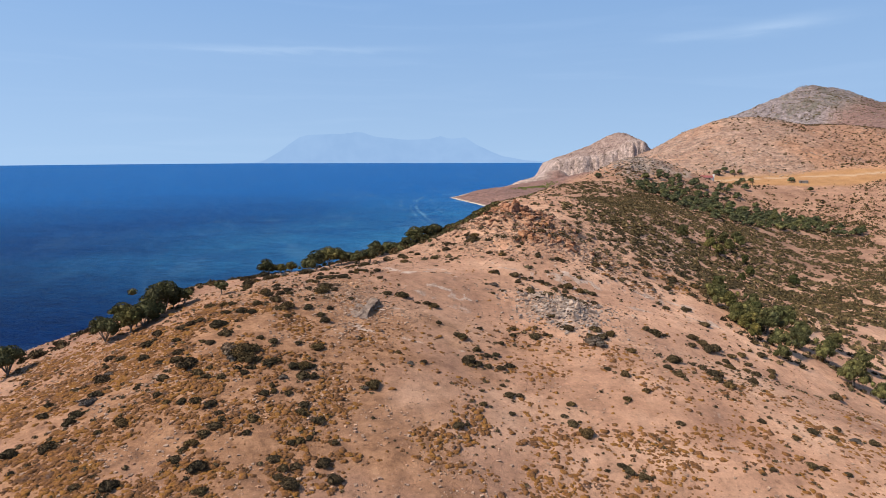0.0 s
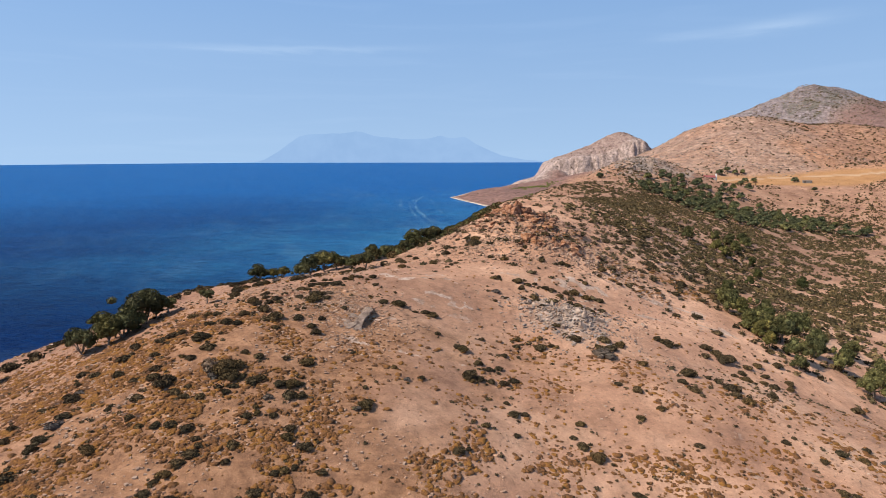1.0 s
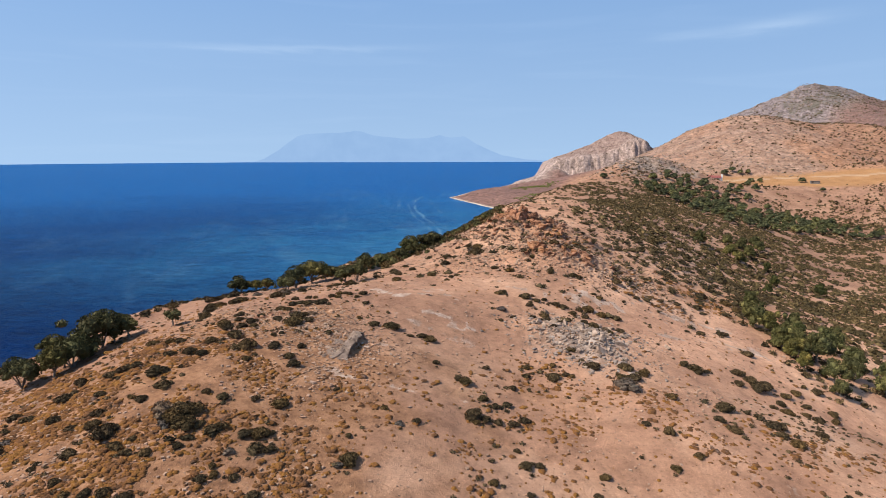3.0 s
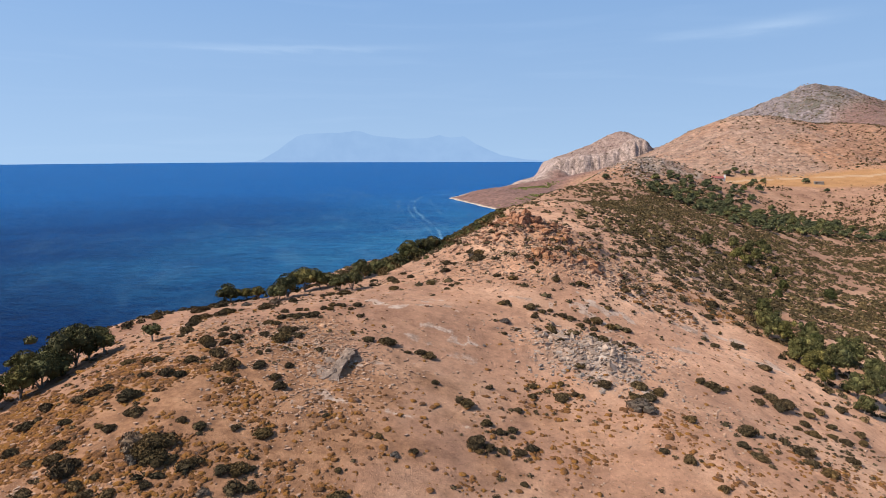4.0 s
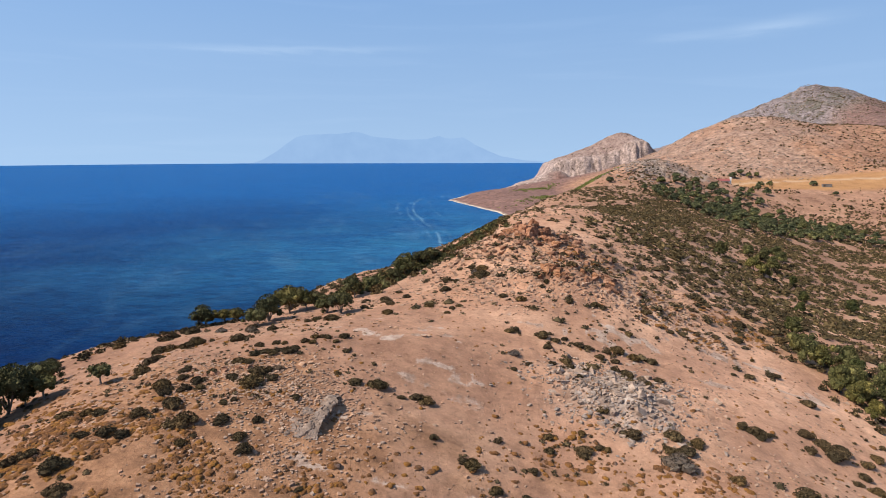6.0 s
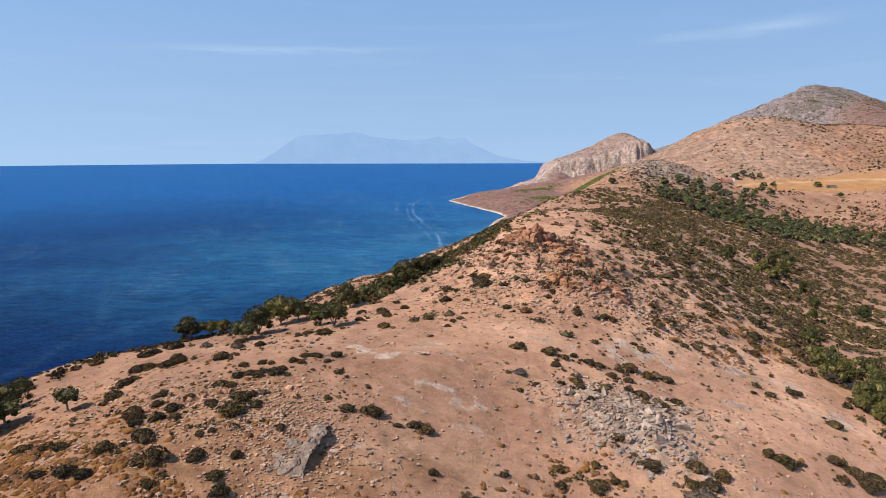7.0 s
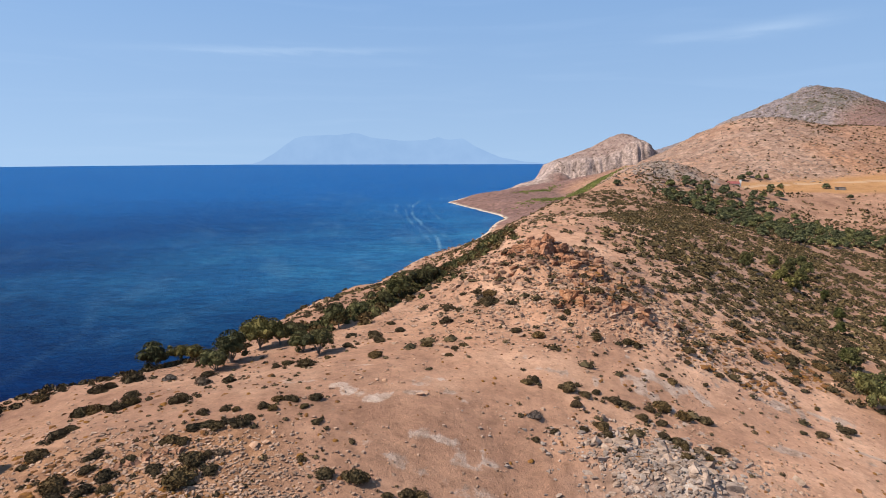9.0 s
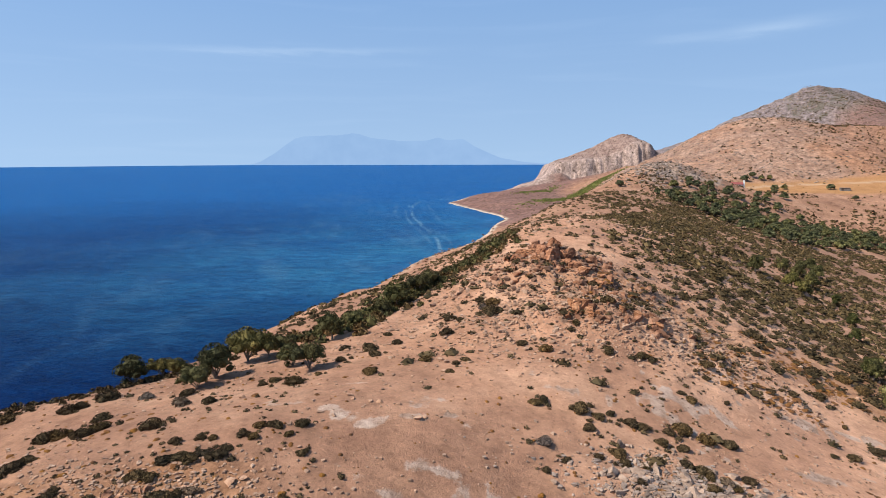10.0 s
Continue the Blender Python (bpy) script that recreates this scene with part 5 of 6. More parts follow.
def lay_stuff():
    x, y = sample(15500, -40, 300, 100, 470, maquis_chance)
    size = np.interp(x, (10, 60), (0.42, 0.88)) + 1.25 * rng.random(len(x)) ** 1.9
    close = (y < 190) & (x < 95)
    scatter("maquis_scrub", small_forms(6, 12, 0.4, 0.85), x[~close], y[~close], size[~close], M_MAQUIS, "dense dark evergreen scrub covering the valley side", "scrub", 0.12, 0.75)
    scatter("maquis_scrub", small_forms(8, 34, 0.24, 0.85), x[close], y[close], size[close], M_MAQUIS, "low brown-green scrub among the rocks of the ridge", "scrub", 0.12, 0.7)
    x, y = sample(12500, 110, 760, 380, 788, hill_chance)
    scatter("hill_scrub", small_forms(5, 4, 0.8, 0.8), x, y, 0.45 + 1.5 * rng.random(len(x)) ** 3.2, M_SHRUB, "sparse dark bushes dotted over the far hill", "scrub", 0.12)
    tx, ty, tr = (np.array(a) for a in zip(*TINY))
    near = [(x + r * 1.6 * math.cos(a), y + r * 1.6 * math.sin(a), r * (0.3 + 0.3 * rng.random())) for x, y, r in ALL_SHRUBS for a in 2 * np.pi * rng.random(2) if rng.random() < 0.6]
    tx, ty, tr = (np.concatenate((p, np.array(q))) for p, q in zip((tx, ty, tr), zip(*near)))
    gx, gy = sample(1250, -70, 85, 46, 150, lambda a, b: np.clip(0.02 + 0.5 * waves(a, b, 11, 4, 67) + mound(a, b, -24, 98, 10, 8, 0.7) + mound(a, b, -45, 75, 20, 25, 0.12) + mound(a, b, 46, 88, 16, 22, 0.22), 0, 1) * (1 - smooth(0.1, 0.5, bare_earth(a, b))))
    scatter("small_scrub", small_forms(5, 40, 0.26, 0.75), np.concatenate((tx, gx)), np.concatenate((ty, gy)), np.concatenate((tr, 0.16 + 0.34 * rng.random(len(gx)) ** 1.6)) * 1.05, M_SHRUB,
            "low dark scrub tufts scattered on dry earth", "scrub", 0.1)
    x, y = sample(12500, -85, 75, 26, 125, lambda a, b: cushion_chance(a, b) * smooth(24, 50, b))
    scatter("cushion_plants", [mat_shape(2 + k % 3) for k in range(12)], x, y, 0.24 + 0.5 * rng.random(len(x)) ** 2.0, M_CUSHION, "low ochre and brown dry cushion plants on the slope", "cushion plants", 0.0, 1.0, True)
    x, y = sample(6000, -85, 75, 26, 135, lambda a, b: (cushion_chance(a, b) + 0.03) * smooth(24, 50, b))
    scatter("cushion_plants", [dome_shape(6) for _ in range(10)], x, y, 0.09 + 0.2 * rng.random(len(x)) ** 2.0, M_CUSHION, "small brown and ochre dry tufts on the slope", "cushion plants", 0.0, 1.0, True)
    x, y = sample(420, 18, 62, 132, 158, lambda a, b: np.clip(0.3 + 1.2 * waves(a, b, 8, 3, 76), 0, 1) * smooth(0, 6, a - 0.6 * (160 - b) - 10))
    scatter("cushion_plants", [mat_shape(5) for k in range(6)], x, y, 0.35 + 0.7 * rng.random(len(x)) ** 2.0, M_CUSHION, "ochre dry grass mats between rocks below the crag", "cushion plants", 0.0, 0.7)
    forms = [chunk() for _ in range(10)]
    x, y = sample(30000, -80, 85, 26, 190, lambda a, b: stone_chance(a, b) * smooth(24, 50, b))
    scatter("loose_stones", forms, x, y, 0.04 + 0.22 * rng.random(len(x)) ** 3.8, M_PEBBLE, "pale loose stones strewn over the ground", "stones", -0.1)
    for name, count, cx, cy, rx, ry, large, mat, text in (("crag_stones", 700, 18, 159, 8, 5, 0.85, M_RUSTY, "rust-brown broken stones on the crag"),
                                                        ("crag_stones", 1700, 17, 152, 14, 9, 0.5, M_PEBBLE, "pale broken stones round the crag"),
                                                        ("crag_stones", 1500, 27, 143, 13, 5, 0.55, M_PEBBLE, "pale broken stones below the crag"),
                                                        ("crag_stones", 900, 8, 143, 12, 7, 0.4, M_PEBBLE, "pale broken stones on the ridge slope"),
                                                        ("hump_stones", 1500, -22, 98, 7, 3.4, 0.27, M_PEBBLE, "tan broken stones heaped on the rise"),
                                                        ("hump_stones", 900, -15, 92, 5, 4.5, 0.25, M_PEBBLE, "tan broken stones round the grey scarp"),
                                                        ("outcrop_stones", 800, 21.5, 104, 4.2, 3.2, 0.45, M_STONE, "grey broken limestone of the outcrop"),
                                                        ("outcrop_stones", 520, 19.5, 109.5, 5.5, 2.4, 0.42, M_STONE, "grey broken limestone of the outcrop")):
        x, y = cx + rx * rng.standard_normal(count), cy + ry * rng.standard_normal(count)
        scatter(name, [(*stone_shape(0.75, BALL_1, 3), np.zeros((0, 4), int)) for _ in range(8)], x, y, 0.14 + (large - 0.14) * rng.random(count) ** 2.5, mat, text, "stones", -0.1)
    # undergrowth round the valley trees
    bx, by, bh = np.repeat(np.array(VALLEY_TREES + FRESH_TREES), 7, axis=0).T
    bx, by = bx + 2.4 * rng.standard_normal(len(bx)), by + 2.4 * rng.standard_normal(len(by))
    scatter("undergrowth", small_forms(6, 30, 0.36, 0.8), bx, by, 0.5 + 0.8 * rng.random(len(bx)), M_SHRUB, "dark dense undergrowth round the valley trees", "scrub", 0.1)
    # low scrub right along the rim
    rim = np.array(RIM_LINE, float)
    k = rng.random(300) * (len(rim) - 1.001)
    i = k.astype(int)
    c = rim[i] + (rim[i + 1] - rim[i]) * (k - i)[:, None] + rng.standard_normal((300, 2)) * (2.0, 2.2)
    scatter("rim_scrub", small_forms(6, 60, 0.3, 0.72), c[:, 0], c[:, 1], 0.25 + 0.95 * rng.random(300) ** 1.9, M_SHRUB, "low dark scrub along the rim above the sea", "scrub", 0.1)
    hx, hy = sample(3600, 220, 620, 575, 830, lambda a, b: np.clip(smooth(480, 330, a - 0.25 * (b - 700)) * (0.45 + 1.1 * waves(a, b, 34, 4, 68)) + 0.05, 0, 1))
    scatter("hill_rocks", [(*stone_shape(0.5, BALL_1, 3), np.zeros((0, 4), int)) for _ in range(6)], hx, hy, 0.4 + 1.2 * rng.random(len(hx)) ** 2.5, M_STONE, "pale rocks strewn over the far hillside", "rocks", -0.1)
    mx, my = sample(3000, 1050, 2100, 2000, 2520, lambda a, b: np.clip(0.25 + 0.9 * waves(a, b, 90, 4, 69) + mound(a, b, 1480, 2330, 200, 160, 0.5), 0, 1))
    scatter("mountain_scrub", small_forms(4, 6, 0.7, 0.7), mx, my, 1.5 + 3.0 * rng.random(len(mx)) ** 2.4, M_MAQUIS, "dark scrub speckling the distant mountain", "scrub", 0.12)
    mx, my = sample(3000, 1080, 1720, 2050, 2530, lambda a, b: np.clip(0.4 + 0.9 * waves(a, b, 80, 4, 70), 0, 1))
    scatter("mountain_rocks", [(*stone_shape(0.7, BALL_1, 3), np.zeros((0, 4), int)) for _ in range(6)], mx, my, 1.3 + 3.2 * rng.random(len(mx)) ** 2.4, M_STONE, "grey rocks on the distant mountain", "rocks", -0.1)
    cx, cy = sample(260, 280, 560, 1440, 1640, lambda a, b: np.clip(0.3 + 0.9 * waves(a, b, 40, 4, 75), 0, 1))
    scatter("cliff_scrub", small_forms(4, 8, 0.6, 0.8), cx, cy, 1.2 + 1.6 * rng.random(len(cx)) ** 2, M_MAQUIS, "dark bushes clinging to the far pale cliff", "scrub", 0.12)
    kx, ky = sample(1300, 90, 210, 425, 545, lambda a, b: mound(a, b, 150, 480, 30, 36, 0.9))
    scatter("knoll_rocks", [(*stone_shape(0.7, BALL_1, 3), np.zeros((0, 4), int)) for _ in range(6)], kx, ky, 0.35 + 1.2 * rng.random(len(kx)) ** 2.4, M_STONE, "grey broken rocks on the knoll", "rocks", -0.1)
    kx, ky = sample(520, 70, 230, 400, 545, lambda a, b: mound(a, b, 148, 475, 40, 48, 0.8))
    scatter("knoll_scrub", small_forms(4, 6, 0.6, 0.8), kx, ky, 0.4 + 1.1 * rng.random(len(kx)) ** 2.2, M_MAQUIS, "dark low scrub between the rocks of the knoll", "scrub", 0.12, 0.8)
    # stony crest between the crag and the knoll
    wide = lambda a, b: smooth(-1.3, -0.6, across(a, b)) * smooth(1.9, 0.9, across(a, b)) * np.clip(0.4 + 1.1 * waves(a, b, 12, 4, 82), 0, 1)
    kx, ky = sample(7500, -10, 190, 164, 450, wide)
    scatter("crest_stones", forms, kx, ky, 0.14 + 0.55 * rng.random(len(kx)) ** 2.8, M_PEBBLE, "pale stones strewn along the ridge crest", "stones", -0.1)
    kx, ky = sample(2600, -10, 190, 164, 450, wide)
    scatter("crest_scrub", small_forms(5, 8, 0.5, 0.8), kx, ky, 0.25 + 0.8 * rng.random(len(kx)) ** 2.2, M_MAQUIS, "small brown-green scrub along the ridge crest", "scrub", 0.12, 0.75)
    # tall thicket on the seaward flank behind the crag
    line = np.array(((-20, 150), (-17, 155), (-14, 161), (-11, 168), (-8, 174), (-4, 181), (0, 186), (5, 194), (10, 203), (14, 212)), float)
    for count, shape, mat, low, text in ((420, 0.85, M_SHRUB, 0.75, "dark brown-green scrub along the seaward edge"), (260, 1.05, M_TREE, 0.95, "tall green evergreen thicket on the seaward slope")):
        k = rng.random(count) * (len(line) - 1.001)
        i = k.astype(int)
        c = line[i] + (line[i + 1] - line[i]) * (k - i)[:, None] + rng.standard_normal((count, 2)) * (2.6, 3.0)
        scatter("coastal_thicket", small_forms(6, 60, 0.27, shape), c[:, 0], c[:, 1], low + 1.0 * rng.random(count) ** 1.6, mat, text, "thicket", 0.12)
    # rocks along the waterline below the ridge
    shore = np.array([p for p in COAST if 280 < p[1] < 860], float)
    k = rng.random(420) * (len(shore) - 1.001)
    i = k.astype(int)
    c = shore[i] + (shore[i + 1] - shore[i]) * (k - i)[:, None] + rng.standard_normal((420, 2)) * (2.6, 4.0)
    c = c[waves(c[:, 0], c[:, 1], 40, 3, 78) > -0.15]
    scatter("shore_rocks", [(*stone_shape(0.6, BALL_1, 3), np.zeros((0, 4), int)) for _ in range(6)], c[:, 0], c[:, 1], 0.3 + 1.2 * rng.random(len(c)) ** 3, M_RUSTY, "dark brown rocks along the waterline", "rocks", -0.3)
    qx, qy = sample(1500, 30, 420, 640, 1420, lambda a, b: np.clip(0.35 + 0.9 * waves(a, b, 45, 4, 83), 0, 1) * (inland(a, b) > 12) * smooth(0.3, -0.4, across(a, b)))
    scatter("plain_scrub", small_forms(4, 4, 0.8, 0.7), qx, qy, 0.5 + 1.1 * rng.random(len(qx)) ** 2, M_MAQUIS, "low brown scrub on the plain by the bay", "scrub", 0.12, 0.7)
    # pines on the low plain by the bay
    px, py = sample(2600, 60, 330, 800, 1230, lambda a, b: np.clip(mound(a - 0.9 * (b - 950), b, 166, 1005, 24, 72, 1.3) + mound(a - 0.9 * (b - 1150), b, 170, 1150, 20, 34, 0.8), 0, 1) ** 1.5)
    scatter("pine_wood", small_forms(3, 8, 0.6, 1.0), px, py, 1.0 + 1.1 * rng.random(len(px)), M_PINE, "green pine wood on the low plain by the bay", "wood", 0.1)


lay_stuff()


# ---- boulders ----
def place_boulders():
    grey = [mesh_of("boulder", *stone_shape(0.62 + 0.3 * rng.random(), BALL_2, 4), [], M_STONE) for _ in range(7)]
    tan = [mesh_of("boulder", *stone_shape(0.8, BALL_2, 12), [], M_PEBBLE) for _ in range(4)]
    rusty = [mesh_of("boulder", *stone_shape(0.8 + 0.35 * rng.random(), BALL_2, 5), [], M_RUSTY) for _ in range(7)]
    groups = (
        (grey, 46, 21.5, 104.4, 2.8, 2.2, 0.4, 1.0, "angular grey limestone boulder in a rocky outcrop", "limestone outcrop"),
        (grey, 42, 18.0, 108.5, 4.2, 2.4, 0.3, 0.8, "angular grey limestone boulder in a rocky outcrop", "limestone outcrop"),
        (grey, 30, 23.0, 110.5, 3.6, 2.2, 0.3, 0.9, "angular grey limestone boulder in a rocky outcrop", "limestone outcrop"),
        (grey, 10, -9.0, 90.5, 2.0, 2.2, 0.2, 0.45, "weathered grey rock breaking out of the slope", "rock slabs"),
        (rusty, 58, 17.5, 159.5, 6.0, 4.0, 0.35, 1.3, "rust-brown jagged crag rock on the ridge top", "crag rocks"),
        (rusty, 34, 24.5, 147.5, 3.2, 4.0, 0.3, 1.0, "rust-brown jagged crag rock on the ridge slope", "crag rocks"),
        (rusty, 45, 27.5, 140.8, 5.0, 1.3, 0.35, 1.0, "rust-brown rock in a broken band below the crag", "crag rocks"),
        (rusty, 24, 22.0, 158.0, 5.0, 5.0, 0.4, 1.1, "rust-brown rock beside the crag head", "crag rocks"),
    )
    for forms, count, cx, cy, rx, ry, small, large, text, group in groups:
        for n in range(count):
            x, y = cx + rx * rng.standard_normal(), cy + ry * rng.standard_normal()
            r = small + (large - small) * rng.random() ** 2.2
            ob = new("boulder", forms[n % 7])
            ob.matrix_world = pose(x, y, ground_at(x, y) + 0.0 * r, 25 * rng.standard_normal(), 25 * rng.standard_normal(), 360 * rng.random()) @ Matrix.Diagonal((r, r * (0.7 + 0.4 * rng.random()), r, 1))
            tagged(ob, text, "boulder", group)
    for n, (x, y, r) in enumerate(((-10.6, 117.5, 0.45), (-8.2, 116.2, 0.36), (-7.3, 116.2, 0.5), (-5.4, 115.8, 0.42), (-3.2, 113.0, 0.6), (-2.6, 113.4, 0.4), (-22.3, 119.0, 0.6), (-17.0, 101.2, 0.65), (-16.2, 101.6, 0.4))):
        ob = new("boulder", tan[n % 4])
        ob.matrix_world = pose(x, y, ground_at(x, y) + 0.1 * r, 0, 0, 360 * rng.random()) @ Matrix.Diagonal((r * 0.9, r * 0.75, r * 0.65, 1))
        tagged(ob, "single weathered tan boulder on bare trodden ground", "boulder", "boulders on the saddle")


def crag_form(flat, seed):
    """A large craggy rock: a many-sided block with ledges, chipped edges and a crack."""
    v, t = stone_shape(1.0, BALL_3, 11)
    n = waves(v[:, 0] * 2.2 + 7 * seed, v[:, 1] * 2.2 + 1.3 * v[:, 2], 1.0, 4, 81 + seed, 0.6)
    split = np.abs(waves(v[:, 0] * 0.9 + 3 * seed, v[:, 1] * 0.9 + 0.5 * v[:, 2], 1.0, 2, 91 + seed))
    ledge = np.abs((v[:, 2] * 2.6 + 0.35 * n) % 1.0 - 0.5)
    out = 1 + 0.07 * n - 0.16 * np.maximum(0, 0.10 - split) / 0.10 - 0.10 * np.maximum(0, 0.16 - ledge) / 0.16
    v = v * np.stack((out, out, 0.5 + 0.5 * out), 1)
    v[:, 2] *= flat
    return v, t


def place_crag():
    """The jagged head of the ridge and the lone orange rock below it."""
    rusty = [mesh_of("crag_rock", *crag_form(1.25, k), [], M_RUSTY) for k in range(5)]
    orange = [mesh_of("crag_rock", *crag_form(1.0, 7 + k), [], M_ORANGE) for k in range(3)]
    head = ((17.7, 159.8, 2.3), (19.7, 161.2, 2.0), (16.2, 160.6, 1.7), (20.2, 158.4, 1.6), (14.0, 163.2, 2.0), (15.4, 164.4, 1.6), (21.2, 157.0, 1.5), (15.0, 158.8, 1.2), (22.0, 155.2, 1.4), (17.4, 157.2, 1.2),
            (21.2, 162.0, 1.7), (12.2, 162.6, 1.3), (23.9, 152.4, 1.3), (25.0, 148.4, 1.1), (18.6, 163.6, 1.8), (13.0, 165.6, 1.5), (24.0, 158.0, 1.3), (11.0, 164.6, 1.1))
    for n, (x, y, r) in enumerate(head):
        form = orange[n % 3] if n in (4, 7, 8, 12) else rusty[n % 5]
        ob = new("crag_rock", form)
        ob.matrix_world = pose(x, y, ground_at(x, y) - 0.05 * r, 9 * rng.standard_normal(), 9 * rng.standard_normal(), 360 * rng.random()) @ Matrix.Diagonal((r * 0.95, r * 0.8, r * (0.62 + 0.3 * rng.random()), 1))
        tagged(ob, "orange weathered block of the ridge crag" if form in orange else "large rust-brown split block of the ridge crag", "rock", "crag head")
    low = ((18.9, 142.3, 1.9), (19.9, 141.2, 1.2), (17.8, 143.0, 1.1), (16.8, 141.0, 0.7), (20.9, 140.6, 0.8), (26.9, 141.3, 0.9), (29.5, 140.4, 0.8), (24.6, 141.8, 0.9))
    for n, (x, y, r) in enumerate(low):
        ob = new("crag_rock", orange[n % 3])
        ob.matrix_world = pose(x, y, ground_at(x, y) + 0.15 * r, 8 * rng.standard_normal(), 8 * rng.standard_normal(), 360 * rng.random()) @ Matrix.Diagonal((r, r * 0.85, r, 1))
        tagged(ob, "orange weathered rock standing out of the stony slope", "rock", "orange rocks")


place_boulders()
place_crag()


# ---- the house, the shed and the stone ledges ----
def part(name, bm, mat, parent, label=""):
    """Links a bmesh as one mesh under a thing."""
    me = bpy.data.meshes.new(name)
    bm.to_mesh(me)
    bm.free()
    me.materials.append(mat)
    ob = new(name, me)
    ob.parent = parent
    return tagged(ob, label)


def block(x0, x1, y0, y1, z0, z1, bevel=0.03):
    bm = bmesh.new()
    bmesh.ops.create_cube(bm, size=1, matrix=Matrix.Translation(((x0 + x1) / 2, (y0 + y1) / 2, (z0 + z1) / 2)) @ Matrix.Diagonal((x1 - x0, y1 - y0, z1 - z0, 1)))
    if bevel:
        bmesh.ops.bevel(bm, geom=bm.edges[:], offset=bevel, segments=1, affect="EDGES")
    return bm


def gable(x0, x1, y0, y1, z0, z1, over=0.35, thick=0.18):
    """A pitched roof of two slabs along x."""
    ym = (y0 + y1) / 2
    bm = bmesh.new()
    profile = ((y0 - over, z0 - 0.15), (ym, z1), (y1 + over, z0 - 0.15), (y1 + over, z0 - 0.15 + thick), (ym, z1 + thick), (y0 - over, z0 - 0.15 + thick))
    a = [bm.verts.new((x0 - over, y, z)) for y, z in profile]
    b = [bm.verts.new((x1 + over, y, z)) for y, z in profile]
    bm.faces.new(a)
    bm.faces.new(b[::-1])
    for i in range(6):
        bm.faces.new((a[i], b[i], b[(i + 1) % 6], a[(i + 1) % 6]))
    bmesh.ops.recalc_face_normals(bm, faces=bm.faces[:])
    return bm


M_PLASTER = plain_material("weathered_plaster", (0.50, 0.40, 0.33), (0.66, 0.57, 0.49), 0.8)
M_WHITE = plain_material("whitewash", (0.66, 0.64, 0.60), (0.80, 0.78, 0.75), 0.8)
M_ROOF = plain_material("red_roof_tile", (0.15, 0.035, 0.03), (0.26, 0.07, 0.055), 1.4)
M_WOOD = plain_material("dark_wood", (0.05, 0.035, 0.025), (0.10, 0.07, 0.05), 2.0)
M_GLASS = plain_material("dark_window", (0.015, 0.017, 0.02), (0.03, 0.034, 0.04), 1.0, 0.15)
M_TIN = plain_material("weathered_sheet_roof", (0.10, 0.085, 0.075), (0.20, 0.165, 0.14), 0.9)


def build_house():
    root = new("house")
    part("wall", block(-4.8, 4.8, -2.4, 2.4, -1.2, 2.6), M_PLASTER, root)
    part("roof", gable(-4.8, 4.8, -2.4, 2.4, 2.6, 4.2), M_ROOF, root, "dark red tiled gable roof")
    part("chimney", block(5.2, 6.5, -0.6, 0.7, -1.0, 5.6), M_WHITE, root, "whitewashed square end tower")
    door = part("door", block(-0.6, 0.5, -2.5, -2.41, -0.05, 2.0, 0.01), M_WOOD, root, "dark wooden plank door")
    part("door_handle", block(0.3, 0.38, -2.56, -2.5, 0.95, 1.05, 0.0), M_TIN, door)
    for x in (-3.2, 2.4):
        frame_ob = part("window", block(x - 0.6, x + 0.6, -2.49, -2.41, 0.9, 1.9, 0.01), M_WOOD, root)
        part("pane", block(x - 0.48, x + 0.48, -2.51, -2.494, 1.0, 1.8, 0.0), M_GLASS, frame_ob)
    root.matrix_world = pose(234.6, 540.0, ground_at(234.6, 540.0) + 0.3, 0, 0, -14)
    tagged(root, "small low farmhouse with a dark red roof beside a dirt road", "house")


def build_shed():
    root = new("shed")
    part("wall", block(-3.4, 3.4, -1.6, 1.6, -0.8, 1.7), M_TIN, root)
    part("roof", block(-3.7, 3.7, -1.9, 1.9, 1.7, 1.85, 0.02), M_TIN, root, "flat rusted sheet roof")
    part("door", block(-2.6, -1.2, -1.68, -1.61, -0.2, 1.5, 0.01), M_WOOD, root)
    root.matrix_world = pose(318.5, 533.0, ground_at(318.5, 533.0) + 0.2, 0, 0, -18)
    tagged(root, "low dark sheet-metal shed on the bare field", "shed")


M_SCARP = stone_material("weathered_grey_rock", (0.10, 0.067, 0.049), (0.215, 0.148, 0.11), (0.32, 0.235, 0.182), (1.0, 1.0, 1.0))


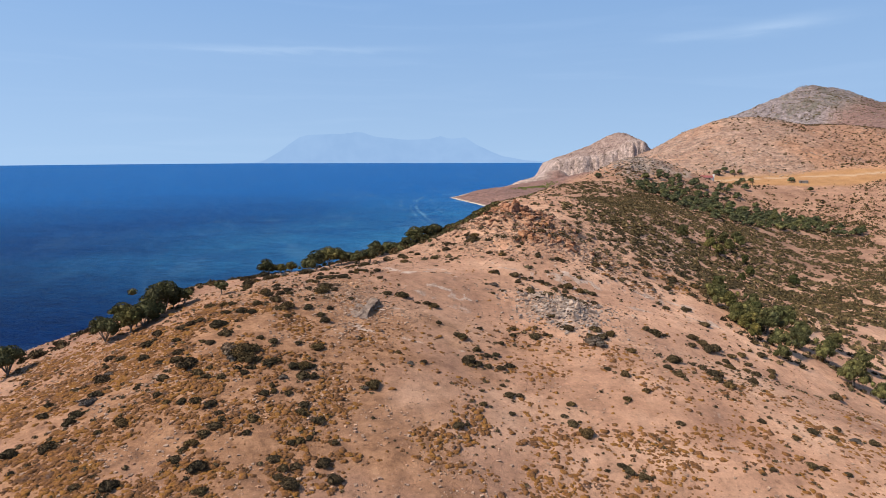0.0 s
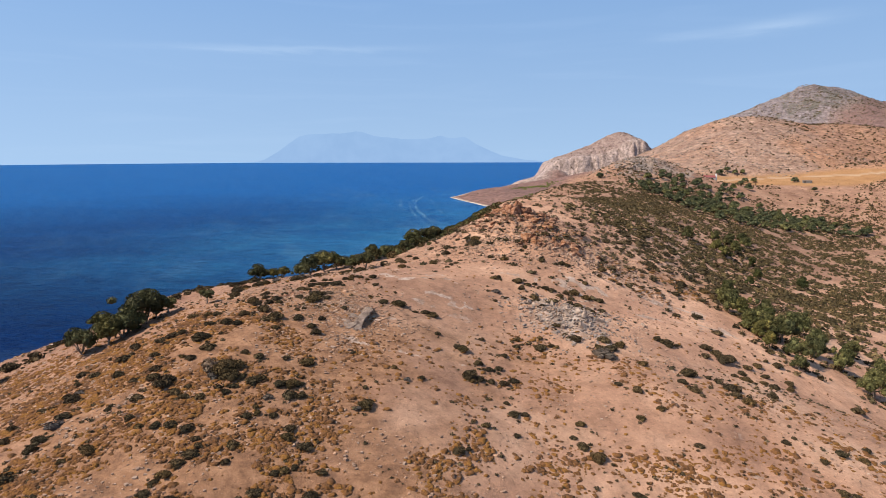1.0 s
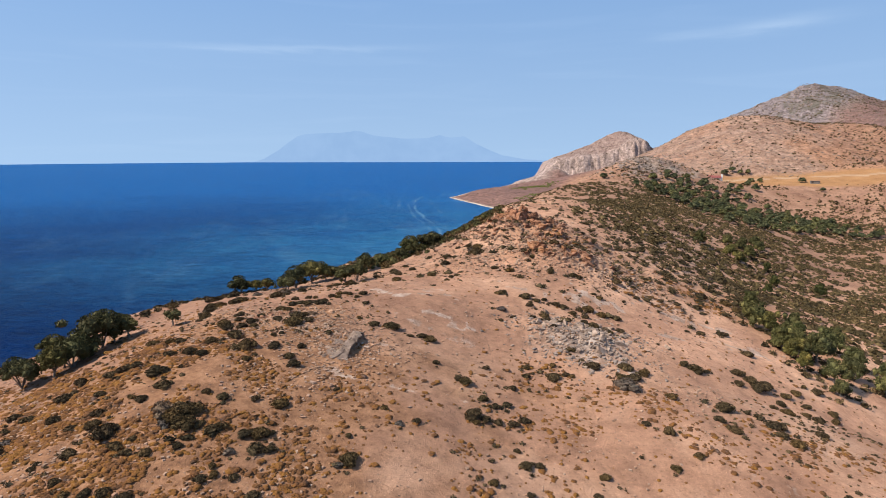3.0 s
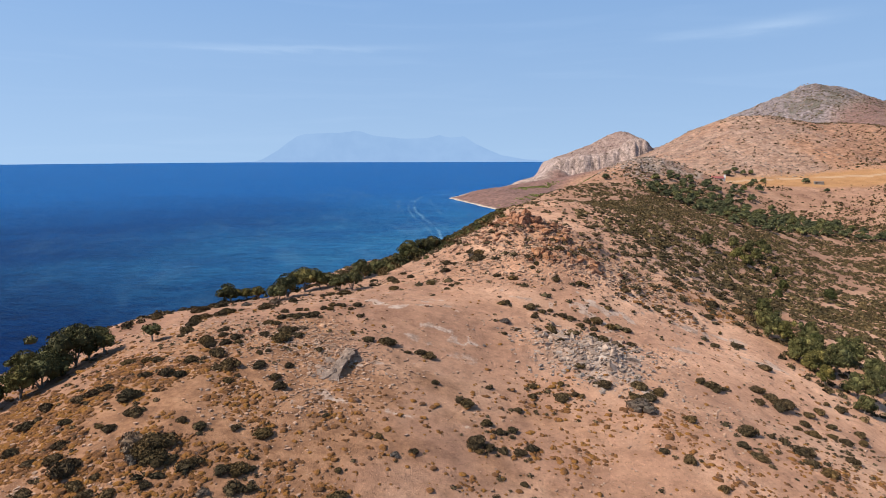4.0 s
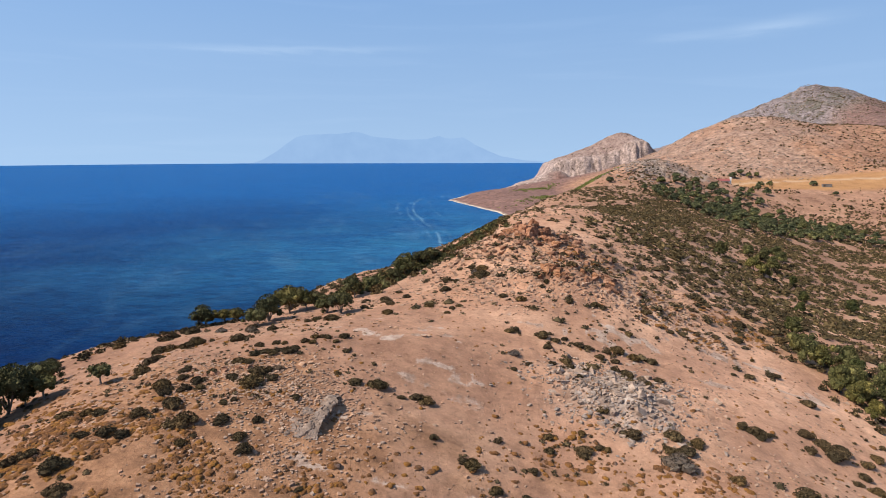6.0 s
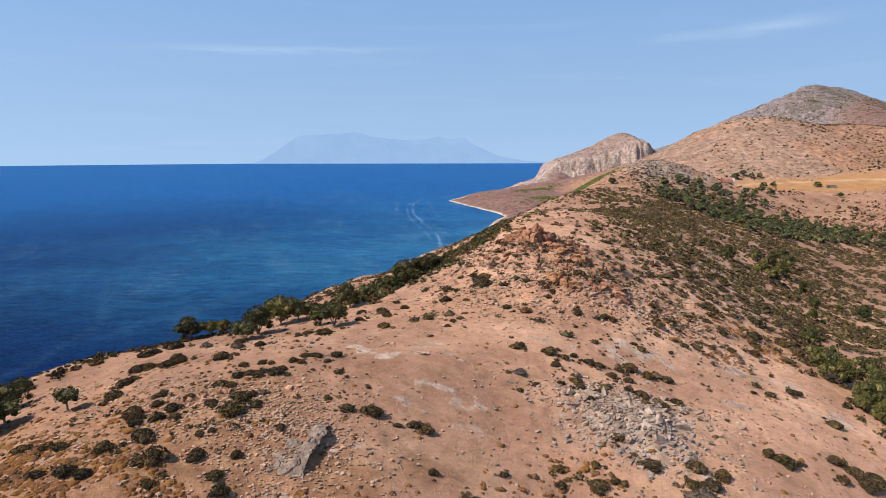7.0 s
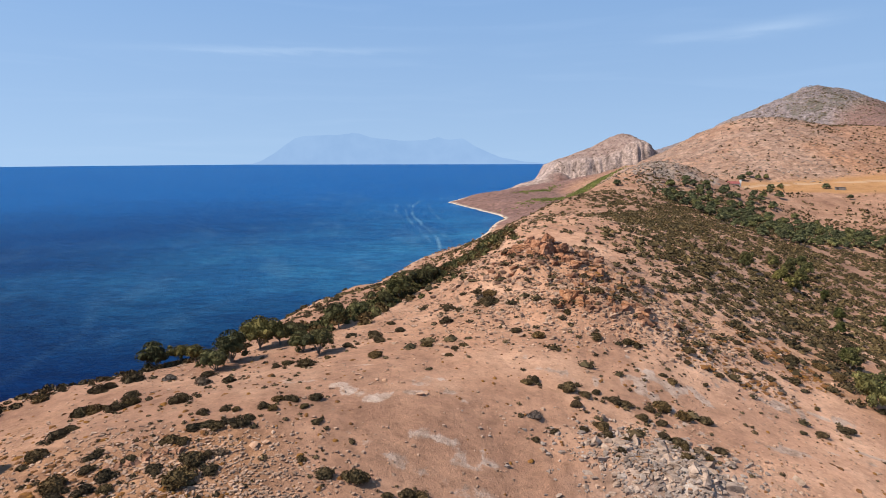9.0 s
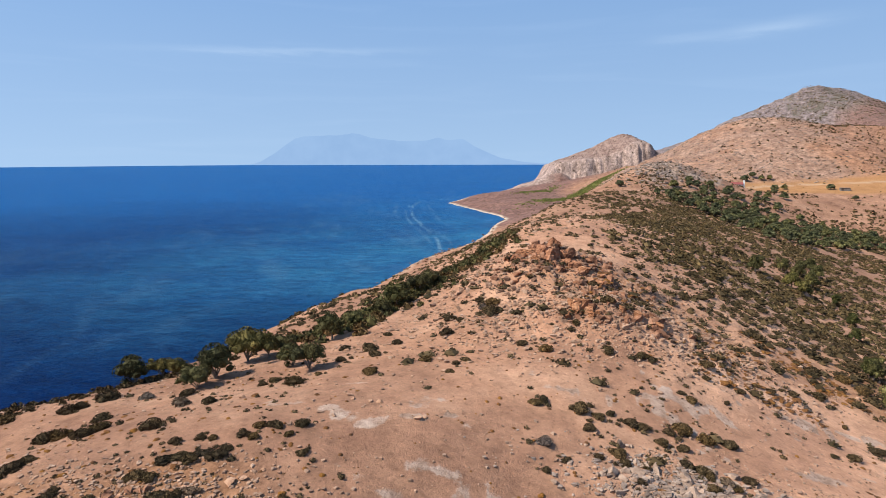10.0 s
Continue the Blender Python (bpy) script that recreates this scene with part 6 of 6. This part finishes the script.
def build_scarp():
    """The grey slab in the slope, broken off along a jagged, shadowed step."""
    rows, cols = 110, 90
    b, a = np.meshgrid(np.linspace(0, 1, rows), np.linspace(0, 1, cols), indexing="ij")
    y = 88.2 + 7.4 * b
    lip = -12.1 + 1.2 * (b - 0.35) + 0.55 * waves(y, y * 0, 1.7, 4, 71, 0.65)
    crack = lip - 1.3 + 0.45 * waves(y, y * 0 + 5, 1.3, 4, 77, 0.65) - 1.6 * np.maximum(0, 0.3 - b)
    x = lip - 3.6 + 3.6 * np.minimum(a / 0.78, 1)
    drop = np.clip((a - 0.78) / 0.12, 0, 1)
    x = x - 0.45 * np.sin(np.pi * drop) + 0.5 * np.clip((a - 0.9) / 0.1, 0, 1)
    ends = smooth(0, 0.22, b) * smooth(1, 0.8, b)
    rough = 0.26 * waves(x, y, 1.5, 6, 72, 0.68) - 0.22 * smooth(0.12, 0, np.abs(waves(x, y, 1.5, 4, 73))) - 0.1 * smooth(0.1, 0, np.abs(waves(x, y, 0.6, 3, 79)))
    top = (0.03 + 0.85 * smooth(lip - 3.6, lip, x) * ends) - 0.38 * ends * smooth(-0.12, 0.12, crack - x) * smooth(lip - 3.6, lip - 1.6, x) + rough
    top = top * smooth(0, 0.12, a) - 0.3 * smooth(0.12, 0, a)
    z = height(x, y)[0] + np.where(drop > 0, top * (1 - drop) - 0.45 * drop, top)
    ob = sheet("rock_scarp", x, y, z, M_SCARP, False, {})
    ob.data.polygons.foreach_set("use_smooth", np.zeros(len(ob.data.polygons), bool))
    tagged(ob, "weathered grey rock scarp with a dark split face", "rock")


def build_ledge():
    """A short broken line of stones across the bare slope."""
    for n in range(16):
        k = n / 15
        x, y = -27.2 + 4.6 * k + 0.2 * rng.standard_normal(), 97.4 + 3.0 * k + 0.2 * rng.standard_normal()
        r = 0.22 + 0.22 * rng.random()
        ob = new("ledge_stone", LEDGE_MESHES[n % 3])
        ob.matrix_world = pose(x, y, ground_at(x, y) + 0.1 * r, 20 * rng.standard_normal(), 0, 360 * rng.random()) @ Matrix.Diagonal((1.5 * r, r, r, 1))
        tagged(ob, "brown stone in a broken ledge across bare earth", "stone", "stone ledge")


LEDGE_MESHES = [mesh_of("ledge_stone", *stone_shape(0.8, BALL_2, 4), [], M_RUSTY) for _ in range(3)]
build_house()
build_shed()
build_scarp()
build_ledge()
